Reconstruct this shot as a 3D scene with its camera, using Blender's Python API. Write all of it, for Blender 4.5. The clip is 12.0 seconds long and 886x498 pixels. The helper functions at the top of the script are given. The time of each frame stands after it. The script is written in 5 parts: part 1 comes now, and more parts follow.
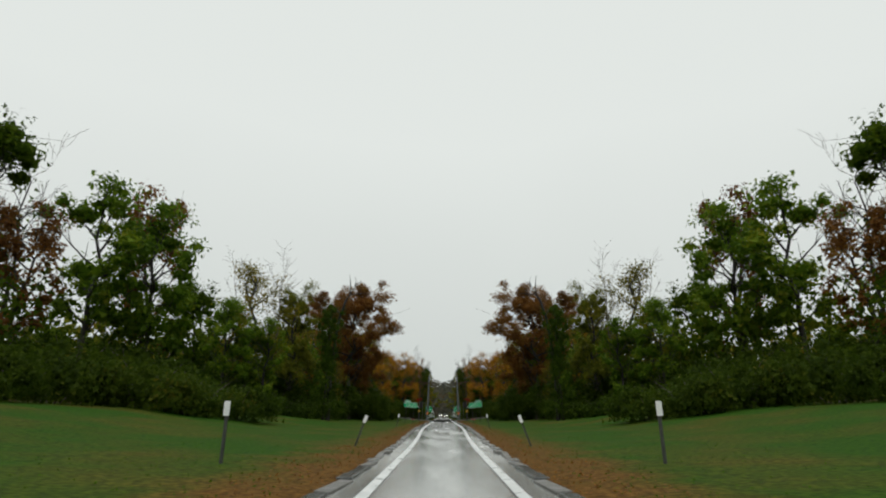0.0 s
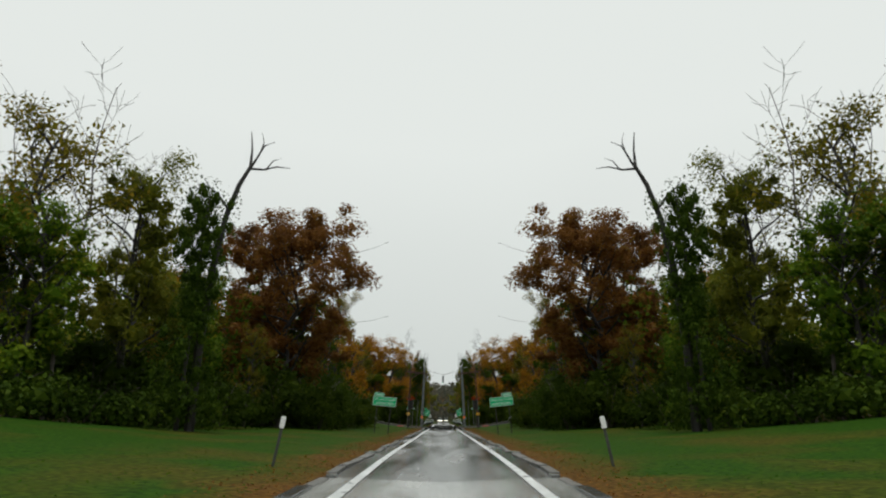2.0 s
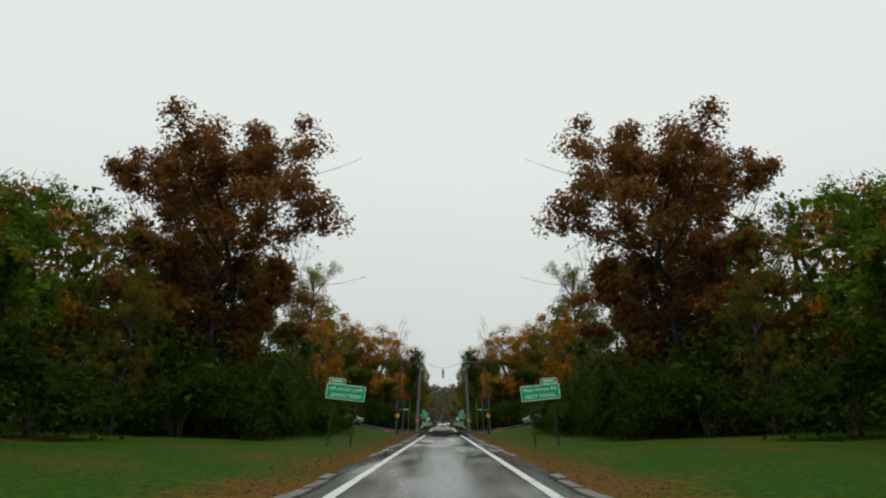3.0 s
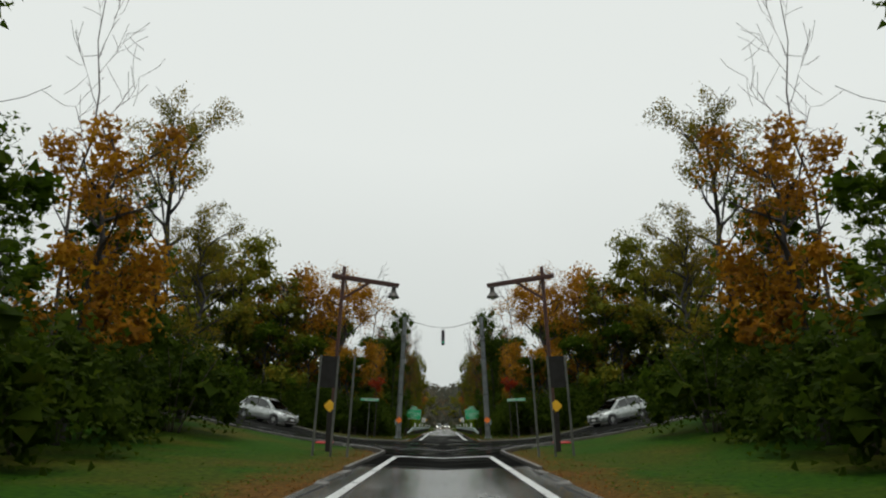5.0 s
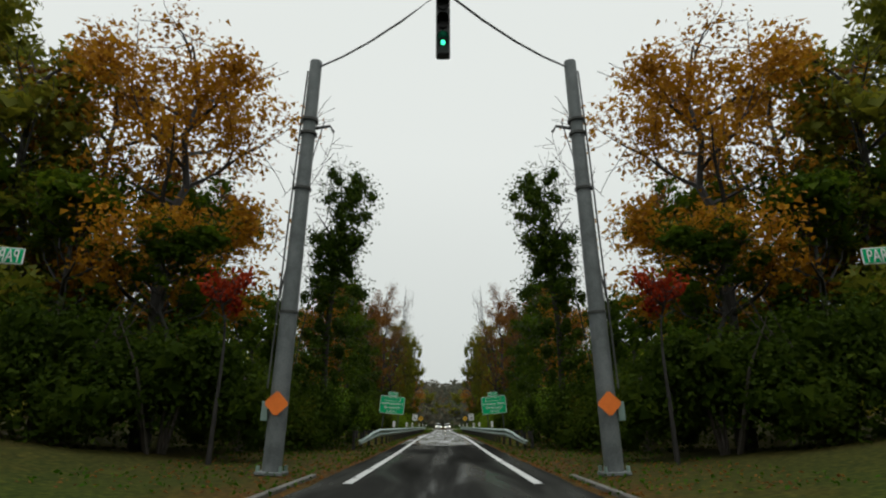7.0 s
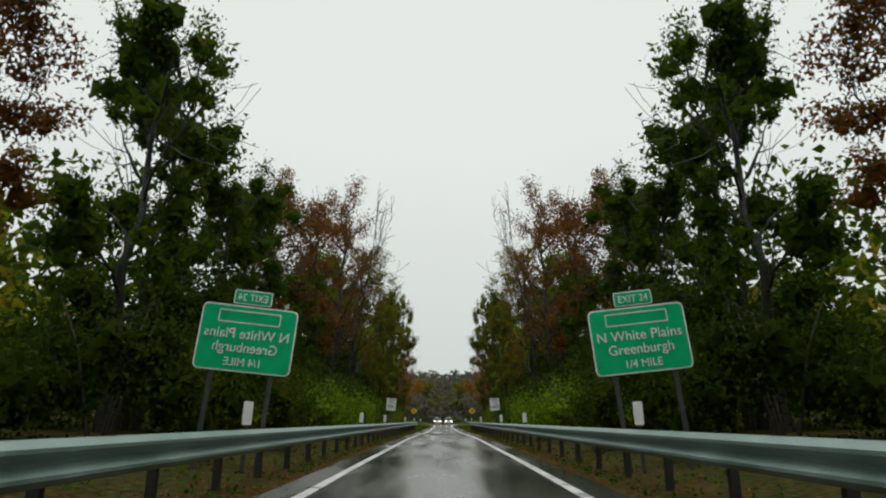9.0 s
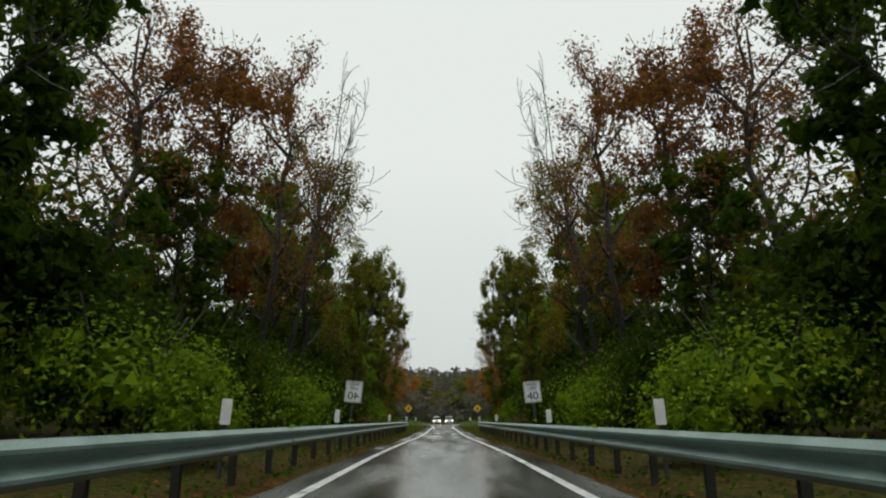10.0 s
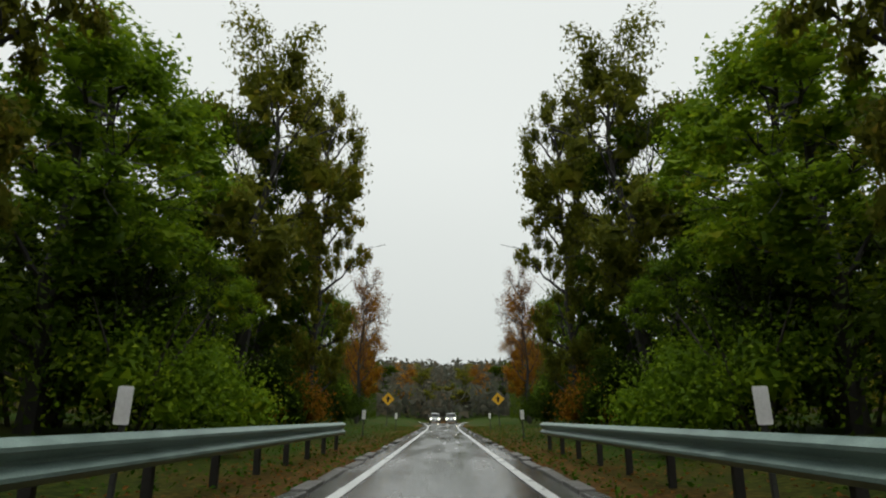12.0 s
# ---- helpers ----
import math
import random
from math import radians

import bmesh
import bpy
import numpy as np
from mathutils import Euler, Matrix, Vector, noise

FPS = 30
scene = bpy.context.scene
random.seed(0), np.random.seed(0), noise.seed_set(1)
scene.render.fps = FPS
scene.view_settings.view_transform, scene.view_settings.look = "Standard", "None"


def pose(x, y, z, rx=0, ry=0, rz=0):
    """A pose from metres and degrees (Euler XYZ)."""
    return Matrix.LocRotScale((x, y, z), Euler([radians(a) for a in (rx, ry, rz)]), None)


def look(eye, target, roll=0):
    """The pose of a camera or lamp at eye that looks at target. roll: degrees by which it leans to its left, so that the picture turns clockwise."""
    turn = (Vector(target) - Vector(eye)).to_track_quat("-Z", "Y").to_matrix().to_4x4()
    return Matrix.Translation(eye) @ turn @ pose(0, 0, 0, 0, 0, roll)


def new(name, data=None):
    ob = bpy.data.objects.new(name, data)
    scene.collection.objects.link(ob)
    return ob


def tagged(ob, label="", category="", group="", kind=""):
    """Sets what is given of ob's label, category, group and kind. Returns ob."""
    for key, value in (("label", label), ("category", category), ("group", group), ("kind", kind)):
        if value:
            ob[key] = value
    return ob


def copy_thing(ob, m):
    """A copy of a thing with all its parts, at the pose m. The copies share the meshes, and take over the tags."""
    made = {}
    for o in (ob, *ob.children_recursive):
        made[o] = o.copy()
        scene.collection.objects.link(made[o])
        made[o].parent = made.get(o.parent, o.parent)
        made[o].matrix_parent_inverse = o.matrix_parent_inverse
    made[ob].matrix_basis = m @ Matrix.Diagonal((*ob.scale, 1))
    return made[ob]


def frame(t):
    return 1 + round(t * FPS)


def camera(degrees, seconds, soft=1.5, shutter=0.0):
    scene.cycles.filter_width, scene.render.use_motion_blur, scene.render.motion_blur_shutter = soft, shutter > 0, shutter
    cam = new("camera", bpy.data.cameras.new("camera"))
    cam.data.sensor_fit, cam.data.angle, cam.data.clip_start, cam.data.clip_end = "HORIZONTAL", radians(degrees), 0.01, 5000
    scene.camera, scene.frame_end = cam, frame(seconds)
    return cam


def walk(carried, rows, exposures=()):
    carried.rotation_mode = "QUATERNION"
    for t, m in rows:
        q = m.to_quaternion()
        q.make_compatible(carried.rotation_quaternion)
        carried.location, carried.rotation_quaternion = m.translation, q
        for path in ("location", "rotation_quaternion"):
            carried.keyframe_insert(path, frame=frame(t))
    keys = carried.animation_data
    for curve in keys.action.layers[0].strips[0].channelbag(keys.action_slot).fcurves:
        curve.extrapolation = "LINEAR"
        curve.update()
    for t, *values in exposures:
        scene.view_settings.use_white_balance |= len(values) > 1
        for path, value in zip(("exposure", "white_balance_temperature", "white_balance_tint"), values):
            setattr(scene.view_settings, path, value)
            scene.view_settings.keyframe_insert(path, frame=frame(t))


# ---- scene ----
# ---------------------------------------------------------------- camera
cam = camera(69.5, 12.0, soft=2.1)
SPEED = 16.5          # metres a second along the middle of the road
EYE = 0.98
TILT = [(0.0, 14.6), (0.5, 14.6), (1.0, 14.6), (1.5, 14.6), (2.0, 15.0), (2.5, 15.2), (3.0, 15.3), (3.5, 15.5),
        (4.5, 15.5), (5.5, 15.5), (6.0, 15.6), (6.5, 15.6), (7.0, 15.5), (7.5, 15.5), (8.5, 15.2), (9.5, 15.0),
        (10.0, 15.0), (10.5, 14.9), (11.0, 15.0), (11.5, 15.0), (12.0, 14.8)]
walk(cam, [(t, pose(0, SPEED * t, EYE, 90 + tilt, 0, 0)) for t, tilt in TILT], [(0, -0.03), (2, 0.0), (8, 0.0), (12, 0.05)])

# ---------------------------------------------------------------- light: overcast, rain
world = bpy.data.worlds.new("overcast")
scene.world = world
world.use_nodes = True
wn, wl = world.node_tree.nodes, world.node_tree.links
wn.clear()
w_out = wn.new("ShaderNodeOutputWorld")
w_bg = wn.new("ShaderNodeBackground")
w_sky = wn.new("ShaderNodeTexSky")
w_sky.sky_type = "NISHITA"
w_sky.sun_disc = False
w_sky.sun_elevation = radians(78)
w_sky.sun_rotation = radians(180)
w_sky.air_density, w_sky.dust_density, w_sky.ozone_density = 1.0, 6.0, 1.0
w_grey = wn.new("ShaderNodeHueSaturation")
w_grey.inputs["Saturation"].default_value = 0.12
w_gain = wn.new("ShaderNodeMixRGB")
w_gain.blend_type = "MULTIPLY"
w_gain.inputs[0].default_value = 1.0
w_gain.inputs[2].default_value = (0.10, 0.10, 0.10, 1)
w_mix = wn.new("ShaderNodeMixRGB")
w_mix.inputs[0].default_value = 0.95
w_co = wn.new("ShaderNodeTexCoord")
w_sep = wn.new("ShaderNodeSeparateXYZ")
w_ramp = wn.new("ShaderNodeValToRGB")
w_ramp.color_ramp.elements[0].position = 0.0
w_ramp.color_ramp.elements[0].color = (0.57, 0.615, 0.592, 1)
w_ramp.color_ramp.elements[1].position = 0.55
w_ramp.color_ramp.elements[1].color = (0.80, 0.84, 0.812, 1)
w_noise = wn.new("ShaderNodeTexNoise")
w_noise.inputs["Scale"].default_value = 1.6
w_noise.inputs["Detail"].default_value = 3
w_add = wn.new("ShaderNodeMath")
w_add.operation = "MULTIPLY_ADD"
w_add.inputs[1].default_value = 0.22
wl.new(w_co.outputs["Generated"], w_sep.inputs[0])
wl.new(w_co.outputs["Generated"], w_noise.inputs["Vector"])
wl.new(w_noise.outputs["Fac"], w_add.inputs[0])
wl.new(w_sep.outputs["Z"], w_add.inputs[2])
wl.new(w_add.outputs[0], w_ramp.inputs[0])
wl.new(w_sky.outputs[0], w_grey.inputs["Color"])
wl.new(w_grey.outputs[0], w_gain.inputs[1])
wl.new(w_gain.outputs[0], w_mix.inputs[1])
wl.new(w_ramp.outputs[0], w_mix.inputs[2])
wl.new(w_mix.outputs[0], w_bg.inputs["Color"])
w_bg.inputs["Strength"].default_value = 1.0
wl.new(w_bg.outputs[0], w_out.inputs["Surface"])

sun_data = bpy.data.lights.new("sun", "SUN")
sun_data.energy = 1.5
sun_data.angle = radians(40)
sun_data.color = (1.0, 0.98, 0.95)
sun = new("sun", sun_data)
sun.matrix_world = look((0, 0, 60), (0, 12, 0))


# ---------------------------------------------------------------- materials
def ramp_of(nodes, stops):
    r = nodes.new("ShaderNodeValToRGB")
    r.color_ramp.elements[0].position, r.color_ramp.elements[0].color = stops[0][0], (*stops[0][1], 1)
    r.color_ramp.elements[1].position, r.color_ramp.elements[1].color = stops[-1][0], (*stops[-1][1], 1)
    for p, c in stops[1:-1]:
        e = r.color_ramp.elements.new(p)
        e.color = (*c, 1)
    return r


def surface(name, dark, light, scale=6.0, rough=(0.5, 0.8), metal=0.0, bump=0.15, fine=40.0, coat=0.0):
    """A plain surface with coarse stains and fine grain."""
    m = bpy.data.materials.new(name)
    m.use_nodes = True
    n, l = m.node_tree.nodes, m.node_tree.links
    b = n["Principled BSDF"]
    co = n.new("ShaderNodeTexCoord")
    a = n.new("ShaderNodeTexNoise")
    a.inputs["Scale"].default_value, a.inputs["Detail"].default_value = scale, 5
    g = n.new("ShaderNodeTexNoise")
    g.inputs["Scale"].default_value, g.inputs["Detail"].default_value = fine, 4
    l.new(co.outputs["Object"], a.inputs["Vector"])
    l.new(co.outputs["Object"], g.inputs["Vector"])
    mix = n.new("ShaderNodeMath")
    mix.operation = "MULTIPLY_ADD"
    mix.inputs[1].default_value = 0.35
    l.new(g.outputs["Fac"], mix.inputs[0])
    sc = n.new("ShaderNodeMath")
    sc.operation = "MULTIPLY"
    sc.inputs[1].default_value = 0.65
    l.new(a.outputs["Fac"], sc.inputs[0])
    l.new(sc.outputs[0], mix.inputs[2])
    r = ramp_of(n, [(0.35, dark), (0.65, light)])
    l.new(mix.outputs[0], r.inputs[0])
    l.new(r.outputs[0], b.inputs["Base Color"])
    mr = n.new("ShaderNodeMapRange")
    mr.inputs["From Min"].default_value, mr.inputs["From Max"].default_value = 0.35, 0.65
    mr.inputs["To Min"].default_value, mr.inputs["To Max"].default_value = rough
    l.new(a.outputs["Fac"], mr.inputs["Value"])
    l.new(mr.outputs[0], b.inputs["Roughness"])
    b.inputs["Metallic"].default_value = metal
    b.inputs["Coat Weight"].default_value = coat
    if bump:
        bp = n.new("ShaderNodeBump")
        bp.inputs["Strength"].default_value, bp.inputs["Distance"].default_value = bump, 0.01
        l.new(g.outputs["Fac"], bp.inputs["Height"])
        l.new(bp.outputs[0], b.inputs["Normal"])
    return m


def foliage(name, stops, rough=0.5, through_light=0.46, gloss=0.07):
    """Leaves whose colour differs from leaf to leaf and from plant to plant."""
    m = bpy.data.materials.new(name)
    m.use_nodes = True
    n, l = m.node_tree.nodes, m.node_tree.links
    b, out = n["Principled BSDF"], n["Material Output"]
    geo = n.new("ShaderNodeNewGeometry")
    co = n.new("ShaderNodeTexCoord")
    big = n.new("ShaderNodeTexNoise")
    big.inputs["Scale"].default_value, big.inputs["Detail"].default_value = 0.55, 3
    info = n.new("ShaderNodeObjectInfo")
    l.new(co.outputs["Object"], big.inputs["Vector"])
    s = n.new("ShaderNodeMath")
    s.operation = "MULTIPLY_ADD"
    s.inputs[1].default_value = 0.35
    l.new(geo.outputs["Random Per Island"], s.inputs[0])
    s2 = n.new("ShaderNodeMath")
    s2.operation = "MULTIPLY_ADD"
    s2.inputs[1].default_value = 0.75
    s2.inputs[2].default_value = -0.1
    l.new(big.outputs["Fac"], s2.inputs[0])
    l.new(s2.outputs[0], s.inputs[2])
    s3 = n.new("ShaderNodeMath")
    s3.operation = "MULTIPLY_ADD"
    s3.inputs[1].default_value = 0.16
    l.new(info.outputs["Random"], s3.inputs[0])
    l.new(s.outputs[0], s3.inputs[2])
    r = ramp_of(n, stops)
    l.new(s3.outputs[0], r.inputs[0])
    l.new(r.outputs[0], b.inputs["Base Color"])
    b.inputs["Roughness"].default_value = rough
    b.inputs["Specular IOR Level"].default_value = gloss
    t = n.new("ShaderNodeBsdfTranslucent")
    l.new(r.outputs[0], t.inputs["Color"])
    mx = n.new("ShaderNodeMixShader")
    mx.inputs[0].default_value = through_light
    l.new(b.outputs[0], mx.inputs[1])
    l.new(t.outputs[0], mx.inputs[2])
    l.new(mx.outputs[0], out.inputs["Surface"])
    return m


def lamp_glow(name, colour, strength):
    m = bpy.data.materials.new(name)
    m.use_nodes = True
    b = m.node_tree.nodes["Principled BSDF"]
    b.inputs["Base Color"].default_value = (*colour, 1)
    b.inputs["Emission Color"].default_value = (*colour, 1)
    b.inputs["Emission Strength"].default_value = strength
    return m


def plain(name, colour, rough=0.5, metal=0.0, coat=0.0):
    c = np.array(colour)
    return surface(name, tuple(c * 0.8), tuple(np.minimum(c * 1.15, 0.95)), 3.0, (rough * 0.85, min(1, rough * 1.15)), metal, 0.05, 60.0, coat)


LEAF_GREEN = foliage("green_leaves", [(0.2, (0.032, 0.068, 0.005)), (0.5, (0.082, 0.154, 0.009)), (0.72, (0.159, 0.229, 0.014)), (0.95, (0.308, 0.255, 0.021))])
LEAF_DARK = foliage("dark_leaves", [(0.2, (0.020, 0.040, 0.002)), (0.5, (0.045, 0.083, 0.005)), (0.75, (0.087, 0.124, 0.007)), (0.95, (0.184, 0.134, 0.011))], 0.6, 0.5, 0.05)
LEAF_MIX = foliage("olive_and_russet_leaves", [(0.2, (0.057, 0.069, 0.009)), (0.45, (0.122, 0.139, 0.014)), (0.68, (0.194, 0.190, 0.018)), (0.92, (0.325, 0.188, 0.020))])
# Darker copy of the dark leaves: deep canopy shade put into shrub colour.
LEAF_BRUSH_SHADE = foliage("shade_darkened_brush_leaves", [(0.2, (0.015, 0.029, 0.003)), (0.5, (0.032, 0.056, 0.004)), (0.75, (0.059, 0.087, 0.007)), (0.95, (0.113, 0.092, 0.010))], 0.6, 0.5, 0.04)
LEAF_VINE = foliage("vine_leaves", [(0.2, (0.045, 0.089, 0.006)), (0.5, (0.122, 0.210, 0.010)), (0.75, (0.235, 0.332, 0.014)), (0.95, (0.471, 0.418, 0.026))])
LEAF_IVY = foliage("ivy_leaves", [(0.2, (0.016, 0.031, 0.003)), (0.5, (0.037, 0.069, 0.006)), (0.75, (0.071, 0.110, 0.008)), (0.95, (0.149, 0.152, 0.017))], 0.5, 0.28, 0.05)
LEAF_ORANGE = foliage("orange_leaves", [(0.2, (0.103, 0.053, 0.008)), (0.45, (0.285, 0.123, 0.010)), (0.7, (0.448, 0.222, 0.014)), (0.95, (0.408, 0.292, 0.019))])
LEAF_BROWN = foliage("russet_leaves", [(0.2, (0.058, 0.035, 0.011)), (0.45, (0.147, 0.064, 0.018)), (0.7, (0.222, 0.099, 0.020)), (0.95, (0.200, 0.162, 0.025))])
LEAF_YELLOW = foliage("yellowing_leaves", [(0.2, (0.052, 0.055, 0.009)), (0.45, (0.131, 0.125, 0.012)), (0.7, (0.251, 0.188, 0.016)), (0.95, (0.342, 0.171, 0.019))])
LEAF_GRASS = foliage("grass_blades", [(0.2, (0.020, 0.062, 0.003)), (0.5, (0.036, 0.095, 0.004)), (0.9, (0.075, 0.120, 0.008))], 0.6, 0.4, 0.04)
LEAF_RED = foliage("red_leaves", [(0.2, (0.112, 0.014, 0.006)), (0.5, (0.336, 0.036, 0.010)), (0.9, (0.416, 0.080, 0.012))])
# Greyed and lightened so the leaf colour itself carries the haze of distance.
LEAF_HAZE = foliage("haze_grey_leaves", [(0.2, (0.07, 0.075, 0.055)), (0.5, (0.10, 0.105, 0.08)), (0.9, (0.15, 0.12, 0.08))], 0.9)
BARK = surface("bark", (0.035, 0.028, 0.022), (0.11, 0.095, 0.08), 4.0, (0.7, 0.95), 0, 0.6, 25.0)
BARK_WET = surface("rain-black_bark", (0.008, 0.007, 0.006), (0.030, 0.026, 0.022), 4.0, (0.5, 0.8), 0, 0.6, 25.0)
STEEL = surface("galvanised_steel", (0.13, 0.20, 0.18), (0.27, 0.37, 0.335), 2.2, (0.3, 0.5), 0.3, 0.15, 60.0)
POLE_GREY = surface("weathered_pole", (0.085, 0.098, 0.098), (0.19, 0.21, 0.21), 3.0, (0.4, 0.7), 0.2, 0.2, 40.0)
TIMBER = surface("stained_timber", (0.040, 0.016, 0.012), (0.105, 0.045, 0.032), 6.0, (0.5, 0.8), 0, 0.5, 30.0)
POST_TAR = surface("tarred_post", (0.007, 0.006, 0.005), (0.022, 0.018, 0.015), 5.0, (0.6, 0.9), 0, 0.5, 30.0)
POST_STEEL = surface("sign_post_steel", (0.025, 0.028, 0.024), (0.075, 0.078, 0.072), 6.0, (0.5, 0.8), 0.1, 0.2, 50.0)
POST_PALE = surface("weathered_post", (0.06, 0.065, 0.055), (0.17, 0.175, 0.155), 3.0, (0.5, 0.8), 0.1, 0.2, 50.0)
POST_DARK = surface("tarred_timber_post", (0.010, 0.010, 0.008), (0.030, 0.028, 0.022), 6.0, (0.6, 0.9), 0, 0.4, 40.0)
BRONZE = surface("dark_bronze", (0.03, 0.03, 0.028), (0.09, 0.085, 0.075), 8.0, (0.3, 0.5), 0.6, 0.1, 50.0)
SIGN_GREEN = plain("sign_green", (0.003, 0.44, 0.17), 0.6)
SIGN_GREEN.node_tree.nodes["Principled BSDF"].inputs["Specular IOR Level"].default_value = 0.12
SIGN_WHITE = plain("sign_white", (0.82, 0.84, 0.82), 0.45)
SIGN_BLACK = plain("sign_black", (0.012, 0.012, 0.012), 0.5)
SIGN_AMBER = plain("sign_amber", (1.0, 0.50, 0.03), 0.45)
SIGN_ORANGE = plain("sign_orange", (0.92, 0.20, 0.025), 0.45)
SIGN_BACK = surface("sign_back", (0.005, 0.005, 0.004), (0.013, 0.012, 0.010), 4.0, (0.5, 0.8), 0.1, 0.1, 40.0)
LINE_WHITE = surface("road_paint", (0.40, 0.42, 0.41), (0.68, 0.70, 0.69), 2.0, (0.25, 0.5), 0, 0.3, 60.0)
KERB_STONE = surface("kerb_stone", (0.060, 0.060, 0.053), (0.150, 0.146, 0.135), 3.0, (0.35, 0.7), 0, 0.4, 40.0)
PAD_RED = surface("red_pad", (0.28, 0.012, 0.012), (0.46, 0.03, 0.025), 4.0, (0.4, 0.7), 0, 0.2, 40.0)


def asphalt_material(name, tones, gloss, sheen=0.6, along=(1.0, 0.14, 1.0), grit=0.25):
    """Wet asphalt: tones from dark to light patches, gloss from puddle to film."""
    m = bpy.data.materials.new(name)
    m.use_nodes = True
    n, l = m.node_tree.nodes, m.node_tree.links
    b = n["Principled BSDF"]
    co = n.new("ShaderNodeTexCoord")
    stretch = n.new("ShaderNodeMapping")
    stretch.inputs["Scale"].default_value = along
    l.new(co.outputs["Object"], stretch.inputs["Vector"])
    a = n.new("ShaderNodeTexNoise")
    a.inputs["Scale"].default_value, a.inputs["Detail"].default_value = 1.1, 5
    l.new(stretch.outputs[0], a.inputs["Vector"])
    g = n.new("ShaderNodeTexNoise")
    g.inputs["Scale"].default_value, g.inputs["Detail"].default_value = 70, 3
    l.new(co.outputs["Object"], g.inputs["Vector"])
    r = ramp_of(n, [(p, (v, v * 1.03, v * 0.97)) for p, v in zip((0.3, 0.5, 0.72), tones)])
    l.new(a.outputs["Fac"], r.inputs[0])
    l.new(r.outputs[0], b.inputs["Base Color"])
    rr = ramp_of(n, [(p, (v, v, v)) for p, v in zip((0.3, 0.5, 0.7), gloss)])
    l.new(a.outputs["Fac"], rr.inputs[0])
    l.new(rr.outputs[0], b.inputs["Roughness"])
    b.inputs["Specular IOR Level"].default_value = sheen
    bp = n.new("ShaderNodeBump")
    bp.inputs["Strength"].default_value, bp.inputs["Distance"].default_value = grit, 0.006
    l.new(g.outputs["Fac"], bp.inputs["Height"])
    l.new(bp.outputs[0], b.inputs["Normal"])
    return m


def patchy_asphalt(name, tones, wet, along):
    """Dark patched asphalt, dull where it has drained and mirroring where water stands."""
    m = bpy.data.materials.new(name)
    m.use_nodes = True
    n, l = m.node_tree.nodes, m.node_tree.links
    n.remove(n["Principled BSDF"])
    co = n.new("ShaderNodeTexCoord")
    stretch = n.new("ShaderNodeMapping")
    stretch.inputs["Scale"].default_value = along
    l.new(co.outputs["Object"], stretch.inputs["Vector"])
    a = n.new("ShaderNodeTexNoise")
    a.inputs["Scale"].default_value, a.inputs["Detail"].default_value, a.inputs["Distortion"].default_value = 0.9, 6, 0.6
    l.new(stretch.outputs[0], a.inputs["Vector"])
    g = n.new("ShaderNodeTexNoise")
    g.inputs["Scale"].default_value, g.inputs["Detail"].default_value = 55, 4
    l.new(co.outputs["Object"], g.inputs["Vector"])
    r = ramp_of(n, [(p, (v, v * 1.04, v * 0.96)) for p, v in zip((0.3, 0.5, 0.72), tones)])
    l.new(a.outputs["Fac"], r.inputs[0])
    d = n.new("ShaderNodeBsdfDiffuse")
    l.new(r.outputs[0], d.inputs["Color"])
    bp = n.new("ShaderNodeBump")
    bp.inputs["Strength"].default_value, bp.inputs["Distance"].default_value = 0.4, 0.006
    l.new(g.outputs["Fac"], bp.inputs["Height"])
    l.new(bp.outputs[0], d.inputs["Normal"])
    w = n.new("ShaderNodeBsdfGlossy")
    w.inputs["Roughness"].default_value = 0.12
    w.inputs["Color"].default_value = (0.9, 0.92, 0.9, 1)
    f = n.new("ShaderNodeMapRange")
    f.inputs["From Min"].default_value, f.inputs["From Max"].default_value = 0.51, 0.63
    f.inputs["To Min"].default_value, f.inputs["To Max"].default_value = wet
    l.new(a.outputs["Fac"], f.inputs["Value"])
    mx = n.new("ShaderNodeMixShader")
    l.new(f.outputs[0], mx.inputs[0])
    l.new(d.outputs[0], mx.inputs[1])
    l.new(w.outputs[0], mx.inputs[2])
    l.new(mx.outputs[0], n["Material Output"].inputs["Surface"])
    return m


# First stretch: base tones raised to hold the wet road's sky reflection.
ASPHALT_SKY_SHEEN = asphalt_material("sky_sheen_worn_asphalt", (0.22, 0.30, 0.37), (0.05, 0.14, 0.30), 1.0)
ASPHALT = asphalt_material("worn_wet_asphalt", (0.022, 0.070, 0.150), (0.04, 0.16, 0.34))
# Patched crossing; tones also lowered to stand for shade and reflection of trees.
ASPHALT_DARK = patchy_asphalt("patched_wet_asphalt", (0.005, 0.009, 0.024), (0.006, 0.10), (0.22, 0.9, 1.0))
ASPHALT_LANE = patchy_asphalt("streaked_wet_asphalt", (0.010, 0.024, 0.060), (0.010, 0.15), (1.3, 0.10, 1.0))
ASPHALT_SIDE = patchy_asphalt("grey_wet_asphalt", (0.009, 0.015, 0.027), (0.008, 0.12), (0.3, 0.7, 1.0))


